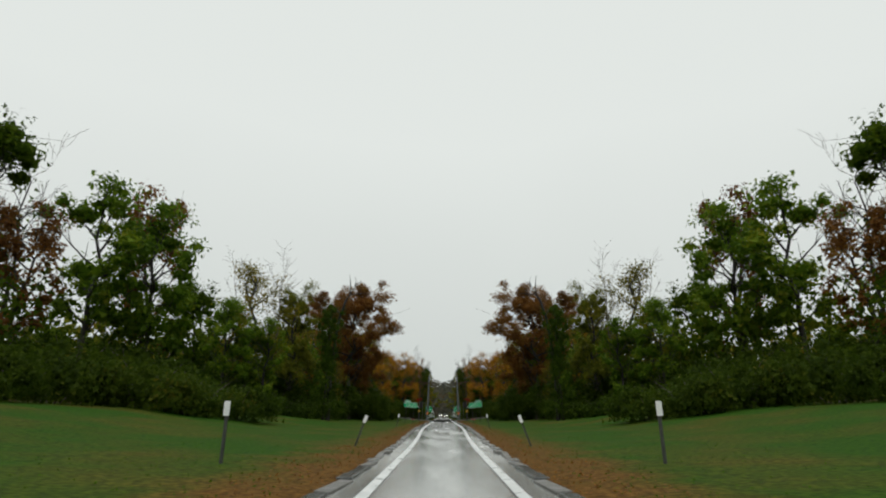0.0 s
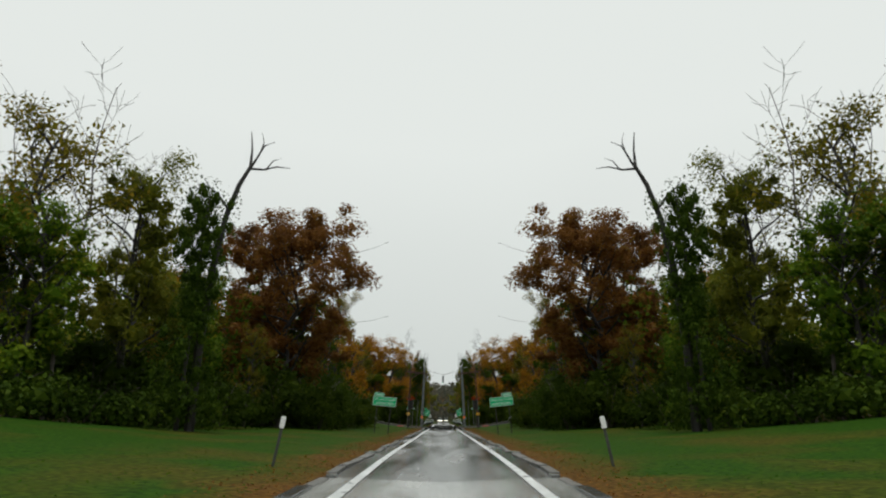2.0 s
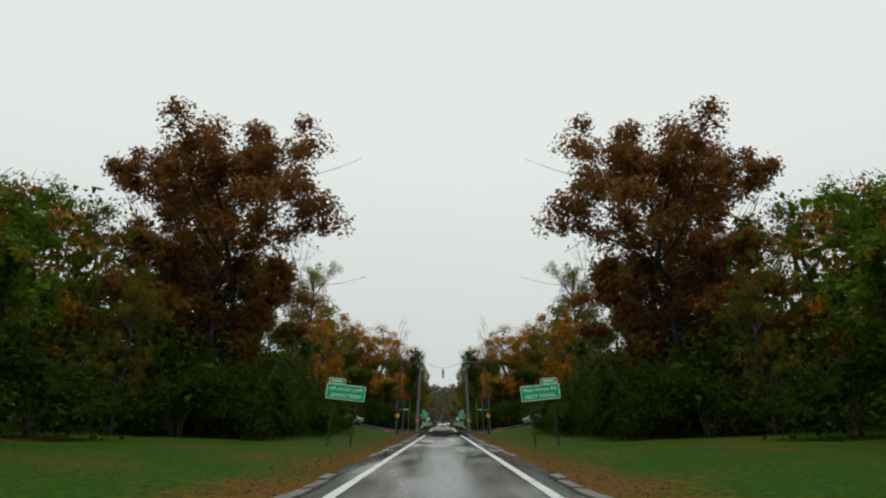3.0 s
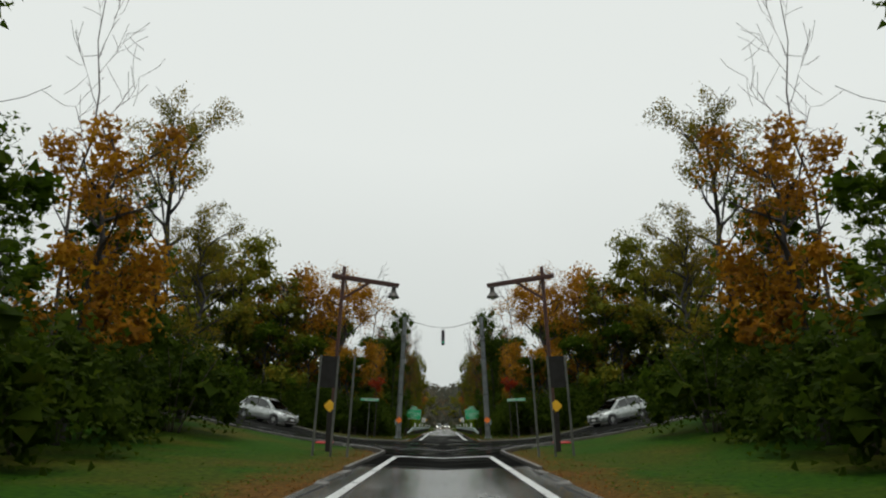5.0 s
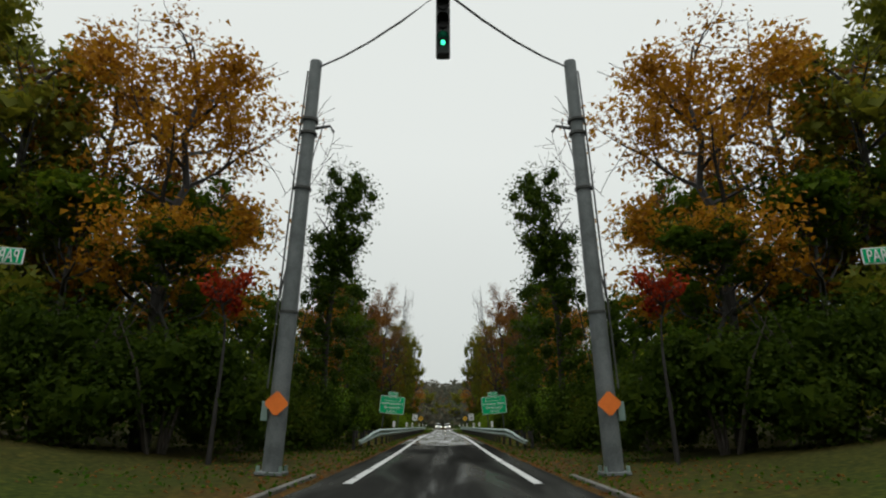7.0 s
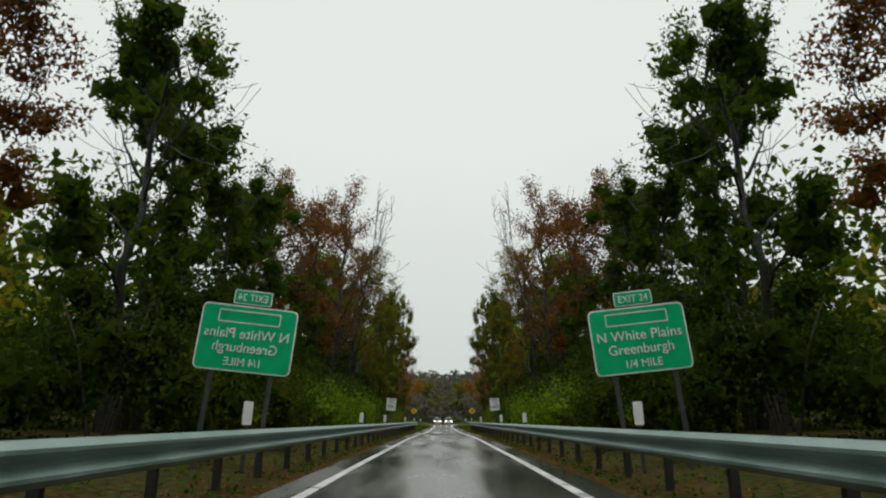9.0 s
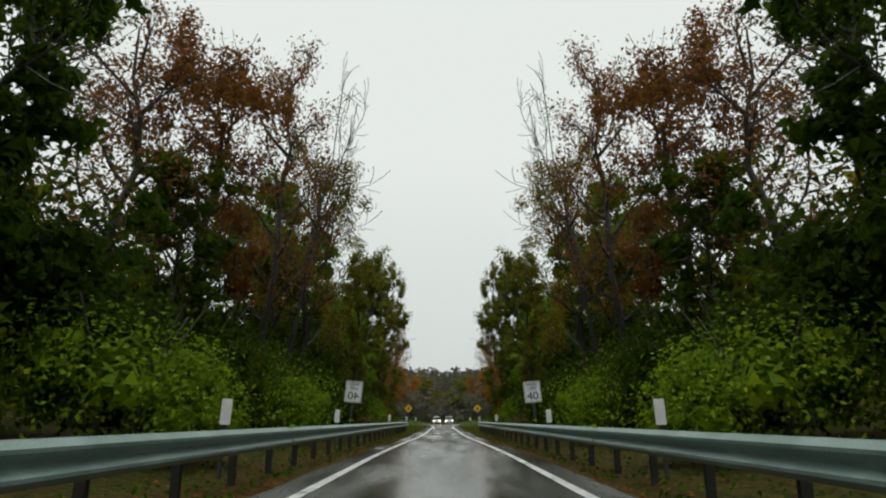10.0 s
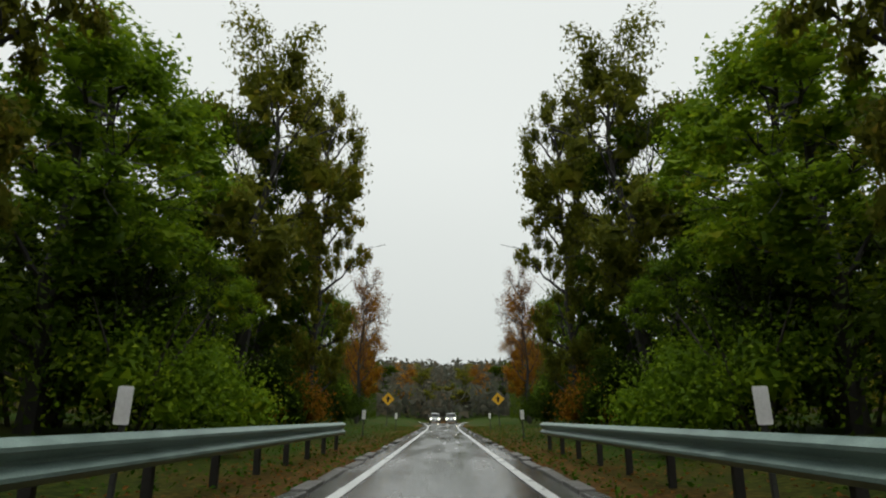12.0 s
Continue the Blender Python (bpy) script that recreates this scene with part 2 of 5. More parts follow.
def ground_material():
    """Mown grass with worn brown leaf litter along the road's edge and under the woods."""
    m = bpy.data.materials.new("verge")
    m.use_nodes = True
    n, l = m.node_tree.nodes, m.node_tree.links
    b = n["Principled BSDF"]
    co = n.new("ShaderNodeTexCoord")
    sep = n.new("ShaderNodeSeparateXYZ")
    l.new(co.outputs["Object"], sep.inputs[0])
    ab = n.new("ShaderNodeMath")
    ab.operation = "ABSOLUTE"
    l.new(sep.outputs["X"], ab.inputs[0])
    wob = n.new("ShaderNodeTexNoise")
    wob.inputs["Scale"].default_value, wob.inputs["Detail"].default_value = 0.6, 5
    l.new(co.outputs["Object"], wob.inputs["Vector"])
    dist = n.new("ShaderNodeMath")
    dist.operation = "MULTIPLY_ADD"
    dist.inputs[1].default_value = 3.6
    l.new(wob.outputs["Fac"], dist.inputs[0])
    l.new(ab.outputs[0], dist.inputs[2])
    edge = n.new("ShaderNodeMapRange")
    edge.inputs["From Min"].default_value, edge.inputs["From Max"].default_value = 3.9, 5.6
    l.new(dist.outputs[0], edge.inputs["Value"])
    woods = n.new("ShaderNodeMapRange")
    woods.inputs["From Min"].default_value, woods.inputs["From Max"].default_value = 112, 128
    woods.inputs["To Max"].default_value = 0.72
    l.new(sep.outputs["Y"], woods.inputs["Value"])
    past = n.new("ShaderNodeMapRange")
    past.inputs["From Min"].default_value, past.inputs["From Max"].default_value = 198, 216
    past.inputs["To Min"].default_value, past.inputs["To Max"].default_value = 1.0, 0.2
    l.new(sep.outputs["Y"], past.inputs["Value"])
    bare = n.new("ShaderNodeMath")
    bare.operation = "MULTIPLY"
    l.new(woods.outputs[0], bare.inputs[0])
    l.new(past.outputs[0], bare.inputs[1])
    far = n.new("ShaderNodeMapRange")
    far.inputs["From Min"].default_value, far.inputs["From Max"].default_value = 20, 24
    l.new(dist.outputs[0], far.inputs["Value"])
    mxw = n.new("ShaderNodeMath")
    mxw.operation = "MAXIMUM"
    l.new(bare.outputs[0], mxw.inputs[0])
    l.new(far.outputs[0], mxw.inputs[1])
    fine = n.new("ShaderNodeTexNoise")
    fine.inputs["Scale"].default_value, fine.inputs["Detail"].default_value = 9, 6
    l.new(co.outputs["Object"], fine.inputs["Vector"])
    grass = ramp_of(n, [(0.3, (0.008, 0.028, 0.001)), (0.5, (0.016, 0.052, 0.002)), (0.7, (0.034, 0.080, 0.003))])
    l.new(fine.outputs["Fac"], grass.inputs[0])
    brown = ramp_of(n, [(0.3, (0.036, 0.019, 0.004)), (0.5, (0.085, 0.042, 0.008)), (0.7, (0.16, 0.085, 0.018))])
    l.new(fine.outputs["Fac"], brown.inputs[0])
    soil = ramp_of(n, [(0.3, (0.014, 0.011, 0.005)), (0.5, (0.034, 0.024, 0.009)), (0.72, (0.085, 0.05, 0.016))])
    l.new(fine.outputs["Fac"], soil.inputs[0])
    patch = n.new("ShaderNodeTexNoise")
    patch.inputs["Scale"].default_value, patch.inputs["Detail"].default_value = 0.28, 6
    l.new(co.outputs["Object"], patch.inputs["Vector"])
    worn = n.new("ShaderNodeMapRange")
    worn.inputs["From Min"].default_value, worn.inputs["From Max"].default_value = 0.44, 0.68
    worn.inputs["To Min"].default_value, worn.inputs["To Max"].default_value = 1.0, 0.55
    l.new(patch.outputs["Fac"], worn.inputs["Value"])
    cover = n.new("ShaderNodeMath")
    cover.operation = "MULTIPLY"
    l.new(edge.outputs[0], cover.inputs[0])
    l.new(worn.outputs[0], cover.inputs[1])
    m1 = n.new("ShaderNodeMixRGB")
    l.new(cover.outputs[0], m1.inputs[0])
    l.new(brown.outputs[0], m1.inputs[1])
    l.new(grass.outputs[0], m1.inputs[2])
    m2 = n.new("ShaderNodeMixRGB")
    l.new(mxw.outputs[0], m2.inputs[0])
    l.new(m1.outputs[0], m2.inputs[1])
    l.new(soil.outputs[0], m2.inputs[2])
    l.new(m2.outputs[0], b.inputs["Base Color"])
    b.inputs["Roughness"].default_value = 0.9
    b.inputs["Specular IOR Level"].default_value = 0.06
    bp = n.new("ShaderNodeBump")
    bp.inputs["Strength"].default_value, bp.inputs["Distance"].default_value = 0.35, 0.03
    l.new(fine.outputs["Fac"], bp.inputs["Height"])
    l.new(bp.outputs[0], b.inputs["Normal"])
    return m


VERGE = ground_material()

# ---------------------------------------------------------------- the lie of the land
LEAN = 2.5                       # the sides of the little valley tip everything inwards
SLOPE = math.tan(radians(LEAN))



def smooth(a, b, v):
    t = min(1.0, max(0.0, (v - a) / (b - a)))
    return t * t * (3 - 2 * t)


def flare(y):
    """How far the road's edges draw apart past the woods."""
    return 0.0006 * max(0.0, y - 245.0) ** 2


def line_x(y):
    """The white edge line's distance from the middle."""
    return 0.88 + 0.50 * smooth(16, 54, y) + 0.10 * smooth(104, 126, y) + 0.22 * smooth(132, 165, y) - 0.5 * smooth(180, 210, y) + flare(y)


def road_half(y):
    return line_x(y) + 0.60


def side_edge(x):
    """Where the side road's near edge runs."""
    return 113.0 - 7.2 * max(0.0, 1 - (abs(x) - 1.95) / 4.4) ** 2 + 3.5 * smooth(8, 15, abs(x))


def side_far(x):
    """Where its far edge runs."""
    return 121.4 + 7.0 * smooth(5.5, 12.5, abs(x))


def land(x, y):
    """Height of the ground."""
    a = abs(x)
    z = SLOPE * min(a, 30.0)
    bank = 0.75 * (1 - smooth(48, 68, y)) * smooth(7, 18, a)
    side = 0.95 * smooth(4, 14.5, a) * smooth(94, 111, y) * (1 - smooth(126, 136, y))
    rise = 0.35 * smooth(3.6, 7, a) * smooth(138, 150, y)
    hill = 8.0 * smooth(60, 300, a) + 20.0 * smooth(345, 520, y)
    return z + bank + side + rise + hill


def part(name, bm, material, parent, label=""):
    me = bpy.data.meshes.new(name)
    bm.to_mesh(me)
    bm.free()
    return mesh_part(name, me, material, parent, label)


def mesh_part(name, me, material, parent, label=""):
    if material is not None and not me.materials:
        me.materials.append(material)
    ob = new(name, me)
    if parent is not None:
        ob.parent = parent
    return tagged(ob, label)


def root(name, label, category, group="", kind=""):
    return tagged(new(name), label, category, group, kind)


MIRROR = Matrix.Diagonal((-1, 1, 1, 1))


def stand(x, y, turn=0.0, size=1.0, dz=0.0, lean=0.0, tall=1.0):
    """A pose on the ground at the right-hand side, leaning with the slope."""
    return Matrix.Translation((x, y, land(x, y) + dz)) @ pose(0, 0, 0, 0, -LEAN - lean, 0) @ pose(0, 0, 0, 0, 0, turn) @ Matrix.Diagonal((size, size, size * tall, 1))


def both(ob, m):
    """Set a thing at the pose m, and its counterpart across the road."""
    ob.matrix_basis = m.copy()
    one = made_with(ob, MIRROR @ m)
    return ob, one


def made_with(ob, m):
    c = copy_thing(ob, m)
    c.matrix_basis = m
    return c


def repeat(ob, m):
    """Two more of a thing: at the pose m and across the road."""
    return made_with(ob, m), made_with(ob, MIRROR @ m)


# ---------------------------------------------------------------- small mesh tools
def box(bm, cx, cy, cz, sx, sy, sz, bevel=0.0, m=None):
    r = bmesh.ops.create_cube(bm, size=1.0, matrix=(m or Matrix()) @ Matrix.Translation((cx, cy, cz)) @ Matrix.Diagonal((sx, sy, sz, 1)))
    if bevel:
        edges = list({e for v in r["verts"] for e in v.link_edges})
        bmesh.ops.bevel(bm, geom=edges, offset=bevel, segments=2, affect="EDGES", profile=0.5)


def tube(bm, pts, radii, sides=8, cap=True):
    """A tapered tube through points."""
    rings = []
    for i, p in enumerate(pts):
        p = Vector(p)
        d = Vector(pts[min(i + 1, len(pts) - 1)]) - Vector(pts[max(i - 1, 0)])
        d = d.normalized() if d.length > 1e-6 else Vector((0, 0, 1))
        u = d.orthogonal().normalized() if abs(d.z) < 0.9 else Vector((1, 0, 0)).cross(d).normalized()
        v = d.cross(u)
        rings.append([bm.verts.new(p + radii[i] * (math.cos(k * math.tau / sides) * u + math.sin(k * math.tau / sides) * v)) for k in range(sides)])
    for a, b in zip(rings, rings[1:]):
        for k in range(sides):
            bm.faces.new((a[k], a[(k + 1) % sides], b[(k + 1) % sides], b[k]))
    if cap:
        bm.faces.new(rings[0][::-1])
        bm.faces.new(rings[-1])


def lathe(bm, profile, sides=16, at=(0, 0, 0)):
    rings = [[bm.verts.new((at[0] + r * math.cos(k * math.tau / sides), at[1] + r * math.sin(k * math.tau / sides), at[2] + z)) for k in range(sides)] for r, z in profile]
    for a, b in zip(rings, rings[1:]):
        for k in range(sides):
            bm.faces.new((a[k], a[(k + 1) % sides], b[(k + 1) % sides], b[k]))


def plate(bm, outline, depth, y0=0.0):
    """A flat plate in the xz plane, thick along y."""
    front = [bm.verts.new((x, y0, z)) for x, z in outline]
    back = [bm.verts.new((x, y0 + depth, z)) for x, z in outline]
    bm.faces.new(front)
    bm.faces.new(back[::-1])
    for i in range(len(outline)):
        j = (i + 1) % len(outline)
        bm.faces.new((front[j], front[i], back[i], back[j]))
    bmesh.ops.recalc_face_normals(bm, faces=bm.faces)


def rounded(w, h, r, cx=0.0, cz=0.0, n=5):
    pts = []
    for sx, sz, a0 in ((1, -1, -90), (1, 1, 0), (-1, 1, 90), (-1, -1, 180)):
        for k in range(n + 1):
            a = radians(a0 + 90 * k / n)
            pts.append((cx + sx * (w / 2 - r) + r * math.cos(a), cz + sz * (h / 2 - r) + r * math.sin(a)))
    return pts


def words(name, text, height, material, parent, x, z, y=-0.012, width=None, align="CENTER"):
    """Raised letters on a plate that faces -y."""
    cu = bpy.data.curves.new(name, "FONT")
    cu.body, cu.size, cu.extrude = text, height / 0.7, 0.003
    cu.align_x = align
    tmp = new("lettering", cu)
    bpy.context.view_layer.update()
    me = bpy.data.meshes.new_from_object(tmp.evaluated_get(bpy.context.evaluated_depsgraph_get()))
    bpy.data.objects.remove(tmp)
    bpy.data.curves.remove(cu)
    co = np.zeros(len(me.vertices) * 3)
    me.vertices.foreach_get("co", co)
    co = co.reshape(-1, 3)
    if width:
        span = co[:, 0].max() - co[:, 0].min()
        co[:, 0] *= width / span
    out = np.stack([x + co[:, 0], y - co[:, 2], z - height / 2 + co[:, 1]], 1)
    me.vertices.foreach_set("co", out.ravel())
    me.update()
    me.materials.clear()
    return mesh_part(name, me, material, parent)


# ---------------------------------------------------------------- plants
def leaf_shapes(centres, sizes, seed, normals=None, flat=0.0, corners=4):
    """The corners of many small folded leaves, one leaf at each centre."""
    g = np.random.default_rng(seed)
    n = len(centres)
    d = g.normal(size=(n, 3))
    if normals is not None:
        d = normals + 0.75 * d
    d[:, 2] += flat
    d /= np.linalg.norm(d, axis=1)[:, None]
    ref = g.normal(size=(n, 3))
    u = np.cross(d, ref)
    u /= np.linalg.norm(u, axis=1)[:, None]
    v = np.cross(d, u)
    s = np.asarray(sizes)[:, None]
    long, wide = 0.5 * s * u, 0.32 * s * v
    drop = 0.12 * s * d
    if corners == 4:
        tips = [centres - long - drop, centres + wide + 0.6 * drop, centres + long - drop, centres - wide + 0.6 * drop]
    else:
        tips = [centres - 1.25 * long - wide, centres + 1.4 * wide, centres + 1.25 * long - 0.6 * wide]
    return np.stack(tips, 1)


def ball_faces(detail):
    bm = bmesh.new()
    bmesh.ops.create_icosphere(bm, subdivisions=detail, radius=1.0)
    out = np.array([[tuple(v.co) for v in f.verts] for f in bm.faces])
    bm.free()
    return out


HEART = {k: ball_faces(k) for k in (1, 2)}


def leafy_hearts(g, centres, radii, detail=1, squash=0.8):
    """The close-set inner leaves of each clump: broad loose leaves lying over one another."""
    tri = HEART[detail]
    mid = tri.mean(axis=1, keepdims=True)
    tri = mid + (tri - mid) * 1.15
    c = np.asarray(centres)[:, None, None, :]
    r = np.asarray(radii)[:, None, None, None]
    t = np.broadcast_to(tri[None], (len(centres), *tri.shape))
    t = t * (0.7 + 0.6 * g.random((len(centres), len(tri), 1, 1)))
    t = t + g.normal(size=t.shape) * 0.2
    out = c + t * r * np.array([1, 1, squash])
    return out.reshape(-1, 3, 3)


def faces_mesh(name, groups):
    """One mesh from arrays of separate faces, each of shape (faces, corners, 3)."""
    groups = [q for q in groups if len(q)]
    co = np.concatenate([q.reshape(-1, 3) for q in groups])
    counts = np.concatenate([np.full(len(q), q.shape[1]) for q in groups])
    me = bpy.data.meshes.new(name)
    me.vertices.add(len(co))
    me.vertices.foreach_set("co", co.ravel())
    me.loops.add(len(co))
    me.loops.foreach_set("vertex_index", np.arange(len(co)))
    me.polygons.add(len(counts))
    me.polygons.foreach_set("loop_start", np.concatenate([[0], np.cumsum(counts)[:-1]]))
    me.update(calc_edges=True)
    return me


def leaf_mesh(name, centres, sizes, seed, normals=None, flat=0.0, corners=4):
    return faces_mesh(name, [leaf_shapes(centres, sizes, seed, normals, flat, corners)])


def branch_out(g, bm, start, heading, length, radius, level, tips, droop=0.0, sides=6):
    """A crooked limb with side limbs; its ends are gathered in tips."""
    steps = 6 if level else 3
    pts, rad = [Vector(start)], [radius]
    d = Vector(heading).normalized()
    for i in range(steps):
        d = (d + Vector(g.normal(size=3)) * 0.16 + Vector((0, 0, 0.10 - droop))).normalized()
        pts.append(pts[-1] + d * length / steps)
        rad.append(max(0.012, radius * (1 - 0.8 * (i + 1) / steps)))
    tube(bm, pts, rad, sides, cap=False)
    if level:
        for i in range(2, steps + 1):
            for _ in range(2 if i > 3 else 1):
                side = Vector(g.normal(size=3))
                side = (d * 0.8 + side * 0.75).normalized()
                branch_out(g, bm, pts[i], side, length * (0.35 + 0.3 * g.random()), rad[i] * 0.6, level - 1, tips, droop, 3)
    tips.append(pts[-1])
    tips.append(pts[(len(pts) + 1) // 2])


def tree(name, label, material, seed, h=14.0, r=3.3, low=0.2, leaves=8500, size=0.19, puff=0.33, bark=None, limbs=13, group="roadside trees", core=1, airy=0.8, slim=1.0, corners=4, clumps=0):
    """A tapered trunk with limbs, and a crown of leaf puffs round the limbs' ends."""
    g = np.random.default_rng(seed)
    t = root(name, label, "tree", group)
    bm = bmesh.new()
    tips = []
    pts, rad = [Vector((0, 0, -0.4))], [h * 0.020]
    for i in range(1, 9):
        k = i / 8
        pts.append(Vector((g.normal() * 0.12 * r * k, g.normal() * 0.12 * r * k, h * 0.92 * k)))
        rad.append(h * 0.017 * (1 - 0.86 * k))
    tube(bm, pts, rad, 7)
    for i in range(limbs):
        k = low + (0.93 - low) * (i + 0.5 * g.random()) / limbs
        j = min(7, int(k * 8))
        p = pts[j].lerp(pts[j + 1], k * 8 - j)
        a = i * 2.4 + g.random() * 0.8
        reach = r * slim * (0.55 + 0.45 * math.sin(math.pi * min(1, (k - low) / (1 - low) * 0.85 + 0.22))) * (0.75 + 0.4 * g.random())
        branch_out(g, bm, p, (math.cos(a), math.sin(a), 0.35 + 0.5 * k), reach, h * 0.006, 1, tips, 0.0, 5)
    part("trunk", bm, bark or BARK_WET, t)
    if leaves:
        tip = np.array([tuple(p) for p in tips])
        if clumps:
            tip = tip[g.choice(len(tip), min(clumps, len(tip)), replace=False)]
            gap = np.sort(np.linalg.norm(tip[:, None] - tip[None], axis=2), axis=1)[:, 1:4].mean(axis=1)
            tip = tip[gap < np.quantile(gap, 0.92)]
        big = puff * r * (0.55 + 0.6 * g.random(len(tip)))
        idx = g.integers(0, len(tip), leaves)
        off = g.normal(size=(leaves, 3))
        off[:, 2] += 0.35 if clumps else 0.0
        off /= np.linalg.norm(off, axis=1)[:, None]
        if clumps:
            reach = np.where(g.random(leaves) < 0.05, 1.0 + 0.25 * g.random(leaves), 0.40 + 0.65 * g.random(leaves) ** 0.8)
        else:
            reach = g.random(leaves) ** 0.55
        c = tip[idx] + off * (big[idx] * reach)[:, None] * np.array([1, 1, 0.78])
        c[:, 2] = np.maximum(c[:, 2], 0.2)
        groups = [leaf_shapes(c, size * (0.6 + 0.8 * g.random(leaves)), seed + 7, off, 0.3, corners)]
        if clumps:
            every = np.array([tuple(p) for p in tips])
            every = every[np.linalg.norm(every[:, None] - tip[None], axis=2).min(axis=1) < 1.1 * puff * r]
            extra = int(leaves * 0.10)
            q = every[g.integers(0, len(every), extra)] + g.normal(size=(extra, 3)) * 0.045 * r
            groups.append(leaf_shapes(q, size * (0.6 + 0.7 * g.random(extra)), seed + 13, None, 0.2, corners))
        if core:
            inner = int(leaves * 0.25)
            pick = g.integers(0, len(tip), inner)
            q = tip[pick] + g.normal(size=(inner, 3)) * 0.30 * big[pick][:, None]
            q[:, 2] = np.maximum(q[:, 2], 0.3)
            groups.append(leaf_shapes(q, size * (1.2 + 0.7 * g.random(inner)), seed + 9, None, 0.2, 3))
            low_ones = tip[:, 2] < h * (airy + 0.10 * g.random(len(tip)))
            groups.append(leafy_hearts(g, tip[low_ones], 0.40 * big[low_ones], core))
        mesh_part("crown", faces_mesh("crown", groups), material, t)
    return t


def shrub(name, label, material, seed, w=3.0, h=2.2, leaves=3200, size=0.20, lumps=22, group="shrubs", category="shrub", corners=4, core=2):
    """A mound of leafy lumps over a few stems."""
    g = np.random.default_rng(seed)
    t = root(name, label, category, group)
    for i in range(5):
        a = g.random() * math.tau
        bm = bmesh.new()
        tube(bm, [(0.2 * math.cos(a), 0.2 * math.sin(a), -0.2), (0.2 * w * math.cos(a), 0.2 * w * math.sin(a), h * 0.5), (0.35 * w * math.cos(a), 0.35 * w * math.sin(a), h * 0.8)], [0.05, 0.035, 0.012], 4)
        part("stem", bm, BARK, t)
    a = g.random(lumps) * math.tau
    q = np.sqrt(g.random(lumps)) * w * 0.5
    lump = np.stack([q * np.cos(a), q * np.sin(a), h * (0.25 + 0.5 * g.random(lumps)) * np.sqrt(np.maximum(0.1, 1 - (q / (w * 0.56)) ** 2))], 1)
    idx = g.integers(0, lumps, leaves)
    off = g.normal(size=(leaves, 3))
    off[:, 2] += 0.3
    off /= np.linalg.norm(off, axis=1)[:, None]
    deep = np.where(g.random(leaves) < 0.12, 1.0 + 0.45 * g.random(leaves), 0.45 + 0.6 * g.random(leaves) ** 0.7)[:, None]
    big = (0.21 * h + 0.07 * w) * (0.75 + 0.5 * g.random(lumps))
    c = lump[idx] + off * big[idx][:, None] * deep * np.array([1.1, 1.1, 0.85])
    c[:, 2] = np.abs(c[:, 2])
    groups = [leaf_shapes(c, size * (0.6 + 0.8 * g.random(leaves)), seed + 3, off, 0.4, corners), leafy_hearts(g, lump, 0.34 * big, core)]
    mesh_part("foliage", faces_mesh("foliage", groups), material, t)
    return t


def bare_tree(name, label, seed, h=14.0, spread=3.0, bark=None, limbs=7, low=0.45, group="bare trees", r0=0.016, bend=0.03):
    g = np.random.default_rng(seed)
    t = root(name, label, "tree", group)
    bm = bmesh.new()
    pts, rad, tips = [Vector((0, 0, -0.4))], [h * r0], []
    for i in range(1, 9):
        k = i / 8
        pts.append(Vector((g.normal() * bend * h * k, g.normal() * bend * h * k, h * k)))
        rad.append(max(0.02, h * r0 * (1 - 0.9 * k)))
    tube(bm, pts, rad, 8)
    for i in range(limbs):
        k = low + (0.95 - low) * (i + g.random() * 0.6) / limbs
        j = min(7, int(k * 8))
        p = pts[j].lerp(pts[j + 1], k * 8 - j)
        a = i * 2.4 + g.random()
        branch_out(g, bm, p, (math.cos(a), math.sin(a), 0.9), spread * (0.6 + 0.6 * g.random()), h * r0 * 0.42 * (1.15 - k), 1, tips, 0.0, 5)
    part("trunk", bm, bark or BARK, t)
    return t


def vine_tower(name, label, material, seed, h=13.0, r=1.9, leaves=7000, size=0.24, group="vine-covered trees"):
    """A dead trunk wrapped to the top in hanging vines."""
    g = np.random.default_rng(seed)
    t = root(name, label, "tree", group)
    bm = bmesh.new()
    tube(bm, [(0, 0, -0.4), (0.15, 0.1, h * 0.4), (-0.1, 0, h * 0.8), (0.2, 0.1, h * 1.0)], [0.16, 0.12, 0.08, 0.02], 8)
    for i in range(6):
        a = i * 1.9
        tube(bm, [(0, 0, h * (0.5 + 0.07 * i)), (r * 0.4 * math.cos(a), r * 0.4 * math.sin(a), h * (0.55 + 0.07 * i)), (r * 0.8 * math.cos(a), r * 0.8 * math.sin(a), h * (0.60 + 0.07 * i))], [0.06, 0.04, 0.015], 5)
    part("trunk", bm, BARK_WET, t)
    k = g.random(130)
    a = g.random(130) * math.tau
    wid = r * (0.55 + 0.35 * np.sin(k * 9 + seed) * 0.6 + 0.45 * (1 - k)) * (0.15 + 0.95 * g.random(130))
    lump = np.stack([wid * np.cos(a), wid * np.sin(a), h * (0.03 + 0.95 * k)], 1)
    idx = g.integers(0, 130, leaves)
    off = g.normal(size=(leaves, 3))
    off /= np.linalg.norm(off, axis=1)[:, None]
    c = lump[idx] + off * 0.42 * r * g.random(leaves)[:, None] ** 0.45 * np.array([0.9, 0.9, 1.3])
    c[:, 2] = np.maximum(c[:, 2], 0.1)
    groups = [leaf_shapes(c, size * (0.6 + 0.8 * g.random(leaves)), seed + 3, off, 0.2), leafy_hearts(g, lump, np.full(130, 0.10 * r), 2, 1.3)]
    mesh_part("vines", faces_mesh("vines", groups), material, t, "hanging green vine leaves")
    return t


